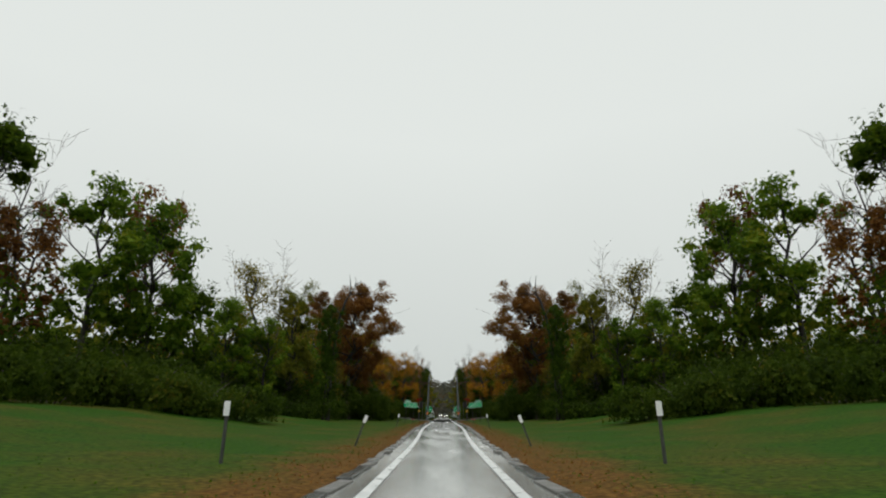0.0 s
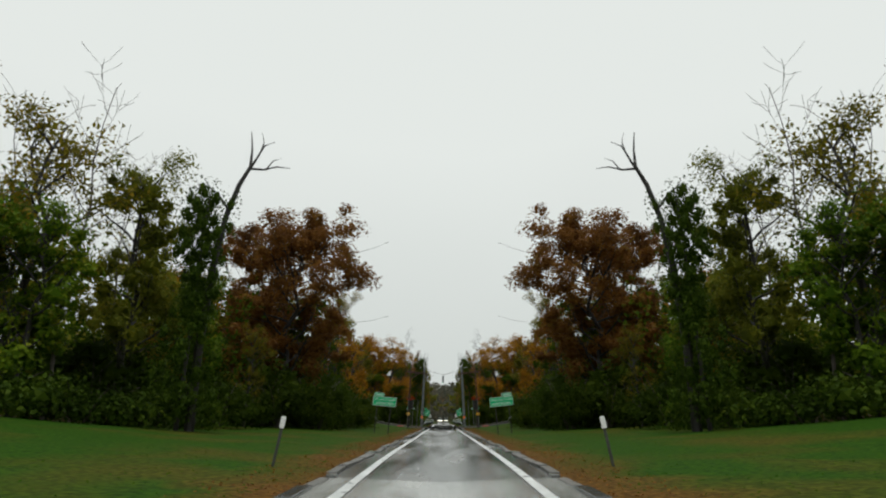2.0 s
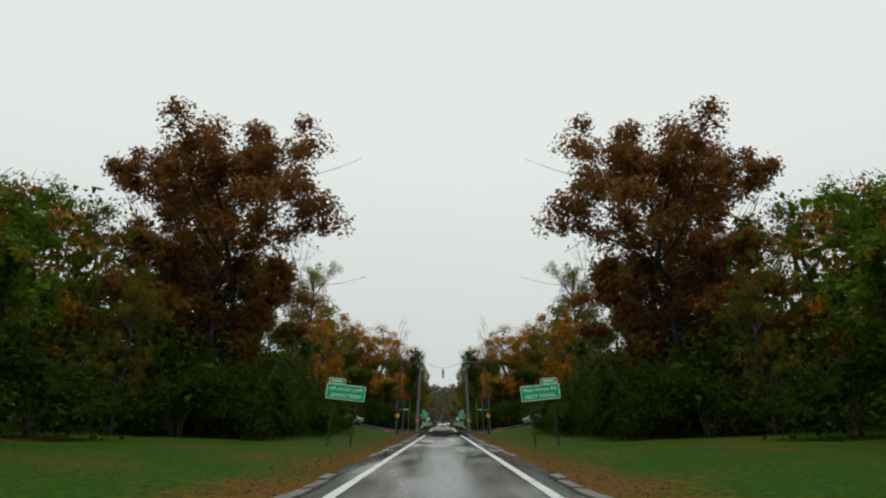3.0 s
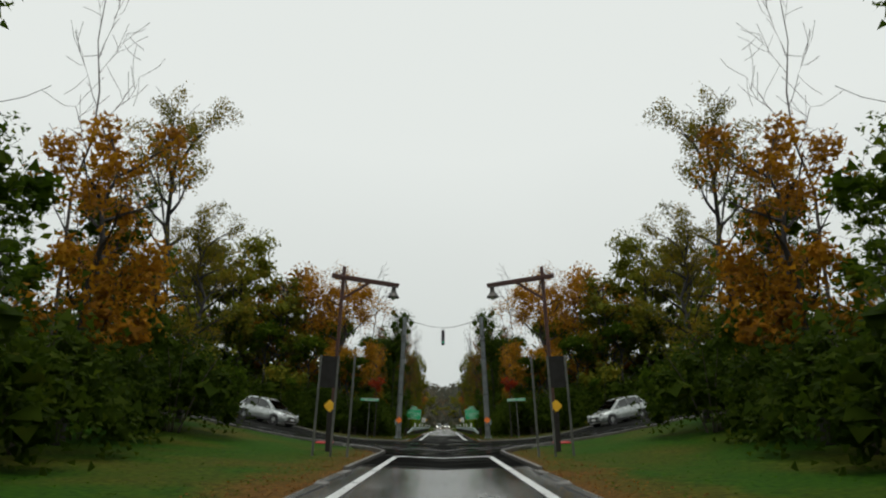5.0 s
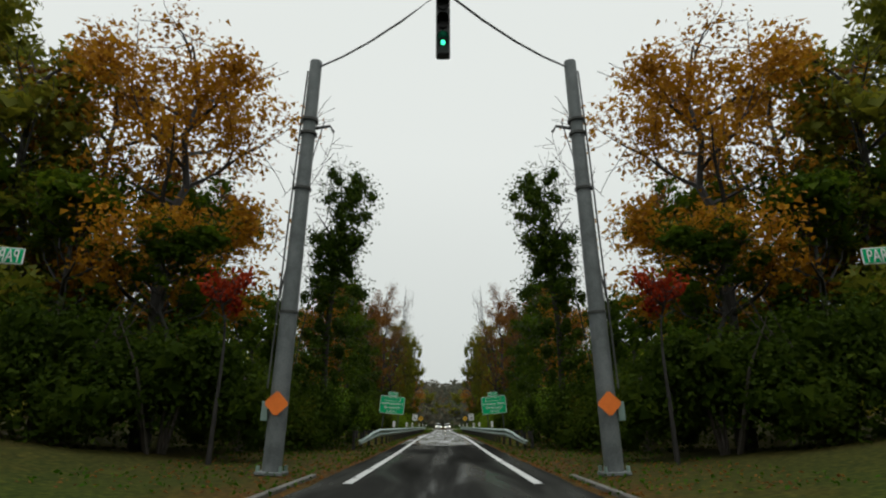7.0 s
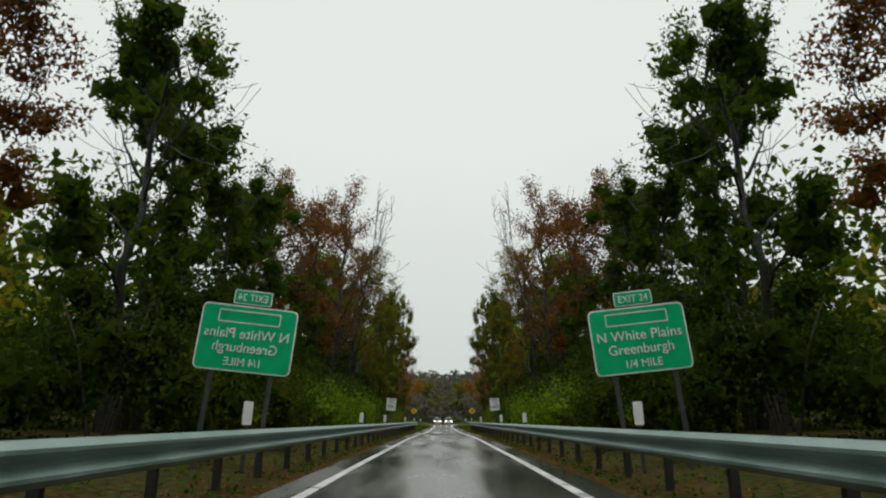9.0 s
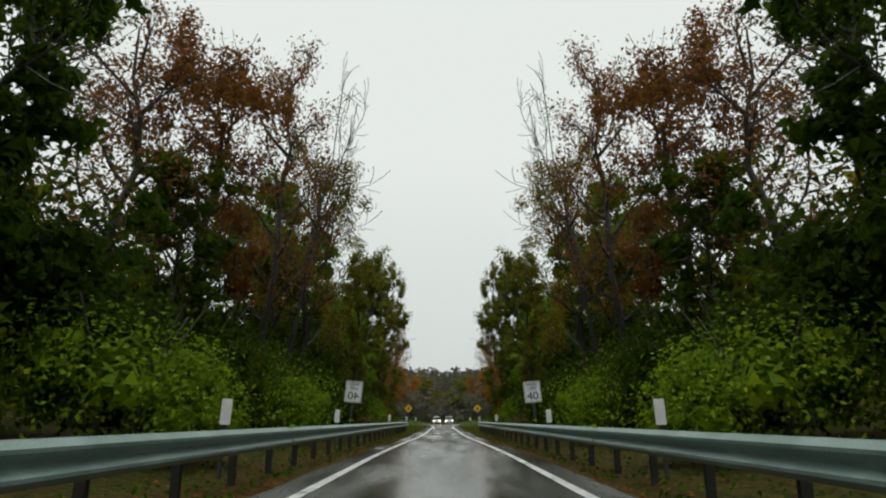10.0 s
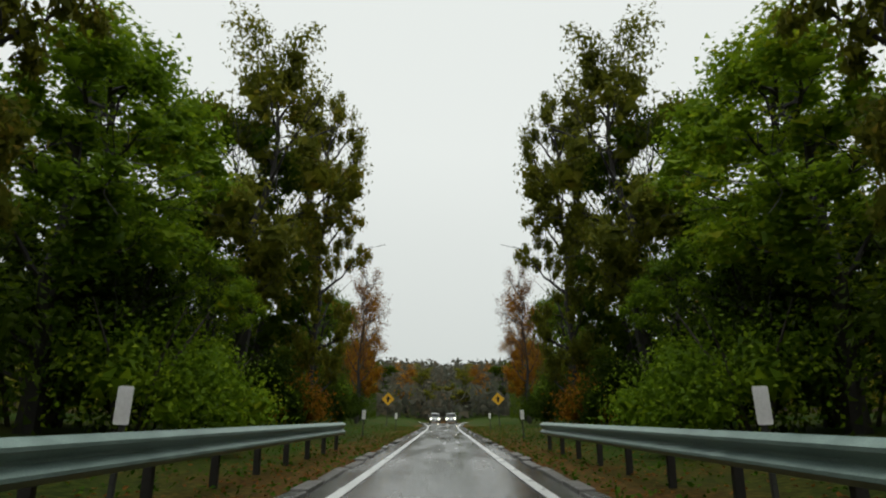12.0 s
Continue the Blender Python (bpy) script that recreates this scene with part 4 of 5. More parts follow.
# span wire between the two poles
wire = root("span_wire", "thin dark cable slung across the road between poles", "cable")
top = pole_pose @ Vector((-0.1, 0, 8.2))
MID = Vector((0, 123.4, 7.05))
bm = bmesh.new()
line = [Vector((sx * top.x, top.y, top.z)).lerp(MID, k) - Vector((0, 0, 0.5 * k * (1 - k))) for sx, ks in ((-1, (0, 0.25, 0.5, 0.75)), (1, (1, 0.75, 0.5, 0.25, 0))) for k in ks]
tube(bm, line, [0.02] * len(line), 6)
part("cable", bm, SIGN_BLACK, wire)

# signal heads on the span wire
def traffic_signal():
    t = root("traffic_signal", "black traffic signal head showing green, hung on a cable", "traffic light")
    bm = bmesh.new()
    box(bm, 0, 0, -0.62, 0.20, 0.16, 0.95, 0.03)
    part("housing", bm, SIGN_BLACK, t)
    bm = bmesh.new()
    tube(bm, [(0, 0, -0.16), (0, 0, 0.02)], [0.025, 0.025], 8)
    part("hanger", bm, POST_STEEL, t)
    for i, mat in enumerate((SIGN_BLACK, SIGN_BLACK, GREEN_LAMP)):
        z = -0.32 - 0.3 * i
        r_lens = 0.03 if mat is GREEN_LAMP else 0.07
        bm = bmesh.new()
        bmesh.ops.create_cone(bm, cap_ends=True, segments=18, radius1=r_lens, radius2=r_lens, depth=0.03, matrix=Matrix.Translation((0, -0.10, z)) @ pose(0, 0, 0, 90, 0, 0))
        part("lens", bm, mat, t)
        bm = bmesh.new()
        for k in range(10):
            a0, a1 = radians(18 * k), radians(18 * (k + 1))
            vs = [bm.verts.new((0.085 * math.cos(a), y, z + 0.085 * math.sin(a))) for a, y in ((a0, -0.09), (a1, -0.09), (a1, -0.27), (a0, -0.27))]
            bm.faces.new(vs)
        bmesh.ops.remove_doubles(bm, verts=bm.verts, dist=0.001)
        bmesh.ops.solidify(bm, geom=bm.faces[:], thickness=0.006)
        part("visor", bm, SIGN_BLACK, t)
    return t


GREEN_LAMP = lamp_glow("green_lamp", (0.05, 0.9, 0.45), 2.2)
traffic_signal().matrix_basis = Matrix.Translation(MID)

d0 = delineator()
both(d0, stand(3.85, 11.6, 0, 0.98))
for x, y, ln in ((2.55, 19.3, 18), (3.2, 45.6, 8)):
    repeat(d0, stand(x, y, 0, 0.86, 0, ln))
d1 = delineator("tall white reflective marker panel behind the guardrail", 1.12, 0.16, 0.38)
both(d1, stand(3.3, 174.9))
for x, y in ((3.25, 185.0), (3.25, 204.6), (3.4, 226.0), (3.3, 244.0), (3.3, 159.5)):
    repeat(d1, stand(x, y))

warn = root("warning_sign", "orange diamond warning sign on a post", "road sign")
bm = bmesh.new()
u_post(bm, 0, 0.0, -0.3, 2.4)
part("post", bm, POST_STEEL, warn)
pn = diamond(warn, 0.76, 2.2, SIGN_AMBER)
bm = bmesh.new()
plate(bm, [(-0.08, 1.95), (0.08, 1.95), (0.08, 2.2), (0.2, 2.2), (0, 2.45), (-0.2, 2.2), (-0.08, 2.2)], 0.004, -0.026)
part("symbol", bm, SIGN_BLACK, pn)
both(warn, stand(4.7, 253.0))

# ---------------------------------------------------------------- woods
def dead_snag():
    """A tall dead trunk, black with rain, with a few broken limbs near the top."""
    t = root("dead_tree", "dead black leafless tree with broken limbs", "tree", "bare trees")
    bm = bmesh.new()
    tube(bm, [(0, 0, -0.4), (0.1, 0, 4), (-0.05, 0, 8), (-0.35, 0, 10.5), (-0.8, 0, 12.2), (-1.25, 0, 13.2), (-1.2, 0.1, 14.2), (-1.05, 0.1, 15.2)], [0.24, 0.2, 0.17, 0.14, 0.12, 0.09, 0.05, 0.02], 9)
    for pts, r in (
        ([(-1.2, 0, 13.1), (-1.9, 0.2, 13.15), (-2.6, 0.1, 13.3), (-3.3, 0, 13.2)], 0.07),
        ([(-0.9, 0, 12.4), (-1.5, -0.2, 13.4), (-1.9, -0.2, 14.3), (-2.4, -0.1, 14.6)], 0.08),
        ([(-0.45, 0, 10.8), (0.2, 0.1, 11.6), (0.7, 0.1, 12.0), (1.1, 0.2, 12.5)], 0.08),
        ([(-1.7, -0.2, 13.8), (-1.8, 0, 14.6), (-1.6, 0.1, 15.2)], 0.04),
        ([(-2.0, 0.2, 13.15), (-2.3, 0.3, 13.7), (-2.7, 0.4, 13.9)], 0.04),
        ([(0.45, 0.1, 11.8), (0.9, 0, 11.7), (1.3, 0, 12.0)], 0.03),
    ):
        tube(bm, pts, [r * (1 - 0.8 * i / (len(pts) - 1)) for i in range(len(pts))], 6, cap=False)
    part("trunk", bm, BARK_WET, t)
    return t


FAR = dict(leaves=3200, size=0.21, core=1, corners=3, clumps=66, puff=0.30)      # trees that stay well away from the camera
NEAR = dict(leaves=6800, size=0.14, core=1, corners=3, clumps=90, puff=0.27, limbs=16)              # trees that it passes closely


def two_of(kind, name, label, material, seed, far=None, near=None, **shape):
    """A kind of tree in a coarse and a fine leaf."""
    return {kind: lambda: tree(name, label, material, seed, **{**FAR, **shape, **(far or {})}), kind + "_near": lambda: tree(name, label, material, seed, **{**NEAR, **shape, **(near or {})})}


TREES = {
    **two_of("green", "green_tree", "leafy green tree turning yellow at the edge of the woods", LEAF_GREEN, 11, puff=0.37, limbs=15),
    **two_of("lush", "bright_green_tree", "full bright green tree with hanging leaves", LEAF_VINE, 23, low=0.1, puff=0.30, limbs=18, near=dict(clumps=110, leaves=9000)),
    **two_of("dark", "dark_green_tree", "dense dark green roadside tree", LEAF_DARK, 12, puff=0.33, airy=0.9, limbs=16, far=dict(leaves=2300), near=dict(leaves=5200)),
    **two_of("orange", "orange_tree", "broad tree in orange autumn leaf", LEAF_ORANGE, 13, airy=0.3, puff=0.36, limbs=16, far=dict(clumps=70), near=dict(leaves=9500, size=0.125, clumps=84)),
    **two_of("brown", "russet_tree", "tall tree in russet brown autumn leaf", LEAF_BROWN, 14, airy=0.45, puff=0.28, limbs=17, far=dict(clumps=80), near=dict(clumps=95, size=0.13, leaves=8500)),
    **two_of("yellow", "thin_yellowing_tree", "thinly leaved yellowing tree with visible limbs", LEAF_YELLOW, 15, airy=0.3, far=dict(leaves=5200, size=0.17, clumps=0, core=0), near=dict(leaves=11000, size=0.105, clumps=150, core=0, puff=0.2, limbs=20)),
    **two_of("thin", "thin_brown_tree", "sparse brown-leaved tree with visible branches", LEAF_BROWN, 16, far=dict(leaves=4000, core=0, size=0.18, clumps=0), near=dict(leaves=7000, core=0, size=0.12, clumps=0)),
    **two_of("mixed", "olive_and_russet_tree", "leafy tree turning from olive green to russet", LEAF_MIX, 27, low=0.12, puff=0.32, limbs=17),
    "maple": lambda: tree("russet_maple", "broad round-crowned maple in russet leaf", LEAF_BROWN, 26, r=5.3, low=0.16, limbs=24, leaves=26000, core=1, airy=0.55, size=0.145, puff=0.17, clumps=190, corners=3),
    "slim": lambda: tree("slim_olive_tree", "slim upright tree turning from green to russet", LEAF_MIX, 28, leaves=15000, core=1, airy=0.85, r=3.0, size=0.13, puff=0.20, low=0.1, corners=3, clumps=230, limbs=22),
    "young": lambda: tree("slim_tree", "slim upright olive tree yellowing at its edge", LEAF_MIX, 17, leaves=12000, core=1, airy=0.8, r=2.5, size=0.13, puff=0.22, low=0.2, corners=3, clumps=180, limbs=20),
    "sumac": lambda: tree("red_sumac", "small sumac with bright red leaves at its top", LEAF_RED, 29, h=3.4, r=0.5, low=0.78, limbs=6, leaves=420, size=0.12, puff=0.4, core=0),
    "vine": lambda: vine_tower("vine_covered_tree", "dead trunk wrapped in hanging green vines", LEAF_IVY, 18, leaves=10500, size=0.14),
    "darkvine": lambda: vine_tower("ivy_covered_tree", "dead trunk wrapped in dark ivy", LEAF_IVY, 19, r=2.2, leaves=7500, size=0.18),
    "bare": lambda: bare_tree("bare_tree", "bare grey tree with fine branches", 20, spread=2.4, limbs=8, bark=BARK, r0=0.008),
    "darkbare": lambda: bare_tree("dark_bare_tree", "bare dark tree with upswept branches", 24, spread=3.0, limbs=8, r0=0.013),
    "snag": lambda: dead_snag(),
    "sapling": lambda: bare_tree("bare_sapling", "thin leaning bare sapling above the woods", 22, h=14, spread=1.9, limbs=6, low=0.5, r0=0.0045, bend=0.008, bark=BARK_WET),
    "shrub": lambda: shrub("shrub", "dense green shrub at the wood's edge", LEAF_GREEN, 31, w=3.6, h=3.0, leaves=5500, size=0.105),
    "darkshrub": lambda: shrub("dark_shrub", "shrub at the wood's edge, its green darkened for canopy shade", LEAF_BRUSH_SHADE, 32, w=4.4, h=3.6, leaves=1900, size=0.155, corners=3, core=1),
    "darkshrub_near": lambda: shrub("dark_shrub", "shrub close to the road, its green darkened for canopy shade", LEAF_BRUSH_SHADE, 39, w=4.4, h=3.6, leaves=5200, size=0.108, lumps=26, corners=3, core=2),
    "brightshrub": lambda: shrub("bright_shrub", "bright green leafy bush behind the guardrail", LEAF_VINE, 38, w=3.8, h=3.2, leaves=5400, size=0.11, lumps=18),
    "mound": lambda: shrub("vine_mound", "low mound of green vines on the verge", LEAF_IVY, 33, w=5, h=1.6, leaves=2600, size=0.15, lumps=26, core=1),
    "darkmound": lambda: shrub("bramble_mound", "bramble mound on the verge, its leaf colour darkened for shade", LEAF_BRUSH_SHADE, 36, w=5, h=1.8, leaves=3200, size=0.16, lumps=24, core=1, corners=3),
    "rustshrub": lambda: shrub("russet_shrub", "shrub in brown and orange autumn leaf", LEAF_ORANGE, 35, w=3, h=2.4, leaves=5000, size=0.10),
}
BASE_H = {"shrub": 3.0, "brightshrub": 3.2, "darkshrub": 3.6, "mound": 1.6, "darkmound": 1.8, "sumac": 3.4, "rustshrub": 2.4, "vine": 13, "darkvine": 13, "snag": 15.2}
grown = {}
turns = random.Random(5)


def plant(kind, x, y, h, wide=1.0, lean=0.0, dz=0.0, turn=None):
    size = h / BASE_H.get(kind, 14.0)
    if kind + "_near" in TREES and (x < 11 and y > 128 or x < 14.5 and 107 < y < 112 or x < 16.5 and 60 < y < 90) and (kind != "dark" or x < 9.3) and (kind != "darkshrub" or x < 7.0 or x < 10 and 128 < y < 134 or h > 5 and y > 150 or x < 11.5 and y < 90):
        kind += "_near"
    m = stand(x, y, turns.uniform(0, 360) if turn is None else turn, size * wide, dz, lean, 1.0 / wide)
    if kind in grown:
        repeat(grown[kind], m)
    else:
        grown[kind] = TREES[kind]()
        both(grown[kind], m)


# first stretch: grass verge, mounds of vines, tall edge of the woods
for row in (
    ("brown", 34, 50, 16, 1.0), ("darkbare", 38, 54, 22, 0.9), ("dark", 39, 50, 24, 1.0),
    ("green", 28.5, 61, 20.5, 0.95), ("green", 33, 58, 22, 1.0), ("dark", 26, 66, 13, 1.0), ("brown", 31.5, 66, 24, 0.8),
    ("green", 21.5, 63, 11.5, 1.1), ("bare", 15.8, 59, 14.5, 0.8), ("green", 16.0, 57.3, 8.6, 1.0), ("green", 18.8, 55, 9.5, 1.1), ("yellow", 18.5, 60, 14.5, 1.0), ("mixed", 17, 68, 11.5, 1.1), ("bare", 20.5, 61, 14.5, 0.8), ("bare", 17.5, 66, 14, 0.8),
    ("snag", 10.6, 60.7, 13.7, 1.0, 0, 0, 0), ("darkvine", 11.0, 60.3, 10.6, 0.8), ("green", 14.5, 70, 8.8, 0.9), ("mixed", 14.8, 62.5, 13.0, 0.9), ("dark", 17.5, 57, 7.5, 1.2),
    ("orange", 17.5, 75, 10, 1.0), ("maple", 12.4, 82, 15.4, 1.1, 0, 0, 140), ("yellow", 17.5, 79, 11, 1.1), ("green", 20.5, 77, 11, 1.0), ("dark", 13.5, 88, 9.5, 1.1), ("maple", 15.4, 85, 14.5, 0.9, 0, 0, 40),
    ("orange", 9.5, 99, 9.0, 1.0), ("dark", 14, 95, 13, 1.1), ("yellow", 10.8, 109.5, 9.0, 0.95), ("dark", 14.0, 107.8, 9.0, 1.1), ("yellow", 13.0, 110.5, 15.0, 0.9), ("dark", 17.5, 104.5, 10, 1.1),
    ("bare", 12.5, 102.5, 15, 0.7), ("dark", 22, 101, 14, 1.2),
    ("darkshrub", 8.6, 77.5, 4.2, 0.8), ("yellow", 12.5, 74.5, 6.5, 0.8),
):
    plant(*row)
for x, y, h in ((11.2, 35.5, 1.9), (13.2, 34.5, 2.3), (15.5, 34, 2.5), (18.5, 31, 2.6), (19, 26, 2.4), (20, 21, 2.6), (21, 16, 2.4), (18.5, 41, 3.2)):
    plant("darkmound", x, y, h, 0.85)
for x, y, h in ((19, 46, 2.0), (18, 51, 2.1), (16.8, 56, 2.0), (15.2, 60.5, 2.0), (14, 65, 1.8), (22, 48, 3), (21.5, 54, 3.2)):
    plant("mound", x, y, h)
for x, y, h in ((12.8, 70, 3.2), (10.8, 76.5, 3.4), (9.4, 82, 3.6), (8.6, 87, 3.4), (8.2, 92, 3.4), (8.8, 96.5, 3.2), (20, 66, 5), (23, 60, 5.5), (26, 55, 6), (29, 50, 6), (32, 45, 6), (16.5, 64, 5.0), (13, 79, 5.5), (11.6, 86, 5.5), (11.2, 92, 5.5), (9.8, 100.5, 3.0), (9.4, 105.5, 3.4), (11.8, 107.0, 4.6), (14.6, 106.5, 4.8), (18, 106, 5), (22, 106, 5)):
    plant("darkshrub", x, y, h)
# round the crossing
for row in (
    ("orange", 8.2, 133.5, 13.2, 1.1), ("mixed", 13.2, 134, 13, 1.0), ("dark", 7.4, 132.0, 6.0, 1.4), ("dark", 10.6, 132.6, 7.5, 1.3), ("dark", 14.2, 133, 8.5, 1.2), ("mixed", 17, 135, 16.8, 1.0), ("mixed", 20.5, 135, 16, 1.1), ("green", 24.5, 136, 15.5, 1.0), ("dark", 18.8, 134.5, 9.5, 1.3), ("dark", 22.6, 134.5, 9.5, 1.3), ("dark", 16, 138, 11, 1.2), ("dark", 27, 135, 14, 1.1),
    ("orange", 12, 136, 13.6, 1.15), ("dark", 10.5, 139, 10, 1.1), ("vine", 4.5, 140.0, 10.8, 1.05), ("vine", 7.4, 144, 6.0, 1.3), ("dark", 8.6, 142, 5.5, 1.2), ("dark", 10.3, 143.5, 11.0, 0.85), ("sapling", 8.6, 144, 15, 1.2, 9), ("sapling", 7.6, 147, 13.5, 1.0, 5),
    ("dark", 10.5, 150, 7.5, 1.2), ("brown", 13, 146, 13, 1.0), ("sumac", 4.85, 129.4, 4.2, 0.85), ("orange", 7.6, 153, 8, 0.9), ("brown", 8.6, 158, 9, 0.9),
    ("dark", 32, 138, 16, 1.1), ("dark", 36, 132, 15, 1.1),
):
    plant(*row)
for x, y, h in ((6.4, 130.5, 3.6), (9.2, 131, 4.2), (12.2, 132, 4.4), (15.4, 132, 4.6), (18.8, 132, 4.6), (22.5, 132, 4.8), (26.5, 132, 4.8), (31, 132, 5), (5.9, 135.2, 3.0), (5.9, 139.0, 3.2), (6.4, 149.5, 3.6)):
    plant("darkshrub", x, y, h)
for row in (("shrub", 6.0, 141.8, 2.6), ("shrub", 5.6, 144.2, 3.0)):
    plant(*row)
# the wooded stretch behind the guardrail
for row in (
    ("dark", 8.0, 164, 11.5, 0.85), ("dark", 8.6, 172, 10, 0.9), ("dark", 9.6, 178, 12, 0.9), ("dark", 8.6, 175, 10.2, 0.95), ("dark", 9.8, 169, 12.6, 0.9), ("brown", 8.8, 187, 15.2, 0.9), ("dark", 8.4, 184, 8.5, 1.0), ("thin", 7.3, 190.5, 17, 0.7),
    ("thin", 10.5, 184, 14, 1.0), ("sapling", 6.6, 191, 15.5, 1.0, 6), ("sapling", 7.4, 193, 15.5, 1.0, 9), ("sapling", 7.0, 195, 14.5, 1.0, 7),
    ("green", 10.6, 201, 15, 1.0), ("dark", 9.6, 193.5, 8.5, 1.2), ("young", 5.4, 204, 11.2, 0.7), ("yellow", 6.4, 202.5, 7.0, 0.6), ("dark", 9.0, 204.5, 12.5, 0.9), ("mixed", 12.4, 206, 13.5, 1.0), ("dark", 8.8, 198, 8.5, 1.1), ("yellow", 6.6, 194.5, 14.0, 0.85),
    ("mixed", 7.3, 221, 16.0, 0.85), ("dark", 7.6, 223.5, 12.5, 0.8), ("slim", 5.6, 225, 15.2, 0.62), ("lush", 6.9, 216, 5.2, 1.25), ("dark", 9.2, 220, 11, 0.9), ("lush", 9.2, 213.5, 10.5, 1.25),
    ("lush", 7.7, 210.3, 8.6, 1.45), ("lush", 8.6, 206.8, 8.0, 0.9), ("lush", 7.2, 213, 5.5, 1.0), ("green", 7.6, 236, 8.5, 0.9), ("orange", 6.6, 249, 10.5, 0.62), ("thin", 6.2, 245, 12, 0.6),
    ("orange", 8.0, 262, 9, 0.8), ("green", 10.5, 275, 10, 1.0), ("brown", 12.5, 290, 11, 1.0), ("dark", 11.5, 255, 12, 1.0), ("dark", 13, 270, 12, 1.0), ("orange", 16, 305, 11, 1.0), ("mixed", 5.5, 362, 13, 1.3), ("orange", 10, 372, 13, 1.4), ("dark", 15.5, 366, 13, 1.4),
):
    plant(*row)
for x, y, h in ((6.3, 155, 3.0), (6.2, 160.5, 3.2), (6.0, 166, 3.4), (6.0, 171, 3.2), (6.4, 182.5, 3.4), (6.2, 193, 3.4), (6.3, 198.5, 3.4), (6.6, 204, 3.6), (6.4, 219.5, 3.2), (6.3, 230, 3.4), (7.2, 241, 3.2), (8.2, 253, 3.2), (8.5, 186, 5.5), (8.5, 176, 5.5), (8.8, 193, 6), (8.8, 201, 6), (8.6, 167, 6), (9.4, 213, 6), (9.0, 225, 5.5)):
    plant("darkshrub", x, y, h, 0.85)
for row in (("brightshrub", 5.9, 165.5, 1.8), ("brightshrub", 6.2, 180.8, 2.0), ("brightshrub", 6.1, 185.0, 3.3), ("brightshrub", 6.2, 189.4, 3.2), ("brightshrub", 5.7, 176.3, 3.1), ("brightshrub", 6.2, 211, 3.2), ("brightshrub", 6.2, 215, 2.6), ("rustshrub", 5.6, 201.5, 1.6), ("rustshrub", 6.0, 223.5, 2.6), ("vine", 5.9, 169, 3.6, 0.75)):
    plant(*row)


def dry_grass(seed=91, blades=90):
    """A clump of arching dead grass blades."""
    g = np.random.default_rng(seed)
    t = root("dry_grass_clump", "clump of arching straw-brown dead grass behind the guardrail", "grass")
    quads = []
    for _ in range(blades):
        a, h, out = g.random() * math.tau, g.uniform(0.7, 1.5), g.uniform(0.2, 0.8)
        d = np.array([math.cos(a), math.sin(a), 0.0])
        side = np.array([-d[1], d[0], 0.0]) * g.uniform(0.008, 0.016)
        p0 = np.array([g.normal() * 0.3, g.normal() * 0.3, 0.0])
        line = [p0 + d * out * k * k + np.array([0, 0, h * (k - 0.35 * k ** 3 * out)]) for k in (0, 0.35, 0.65, 0.85, 1.0)]
        for k in range(4):
            w0, w1 = 1 - 0.22 * k, 1 - 0.22 * (k + 1)
            quads.append([line[k] - side * w0, line[k] + side * w0, line[k + 1] + side * w1, line[k + 1] - side * w1])
    tagged(mesh_part("straw", faces_mesh("straw", [np.array(quads)]), DRY_GRASS, t), kind="stuff")
    return t


DRY_GRASS = foliage("straw", [(0.2, (0.06, 0.045, 0.014)), (0.5, (0.12, 0.09, 0.03)), (0.9, (0.30, 0.24, 0.10))], 0.6, 0.4, 0.1)
clump = dry_grass()
both(clump, stand(3.75, 199.6, 0, 1.0))
for x, y, size in ((4.2, 200.6, 0.9), (4.6, 199.2, 1.05), (4.0, 202.0, 0.8)):
    repeat(clump, stand(x, y, 70 * x, size))


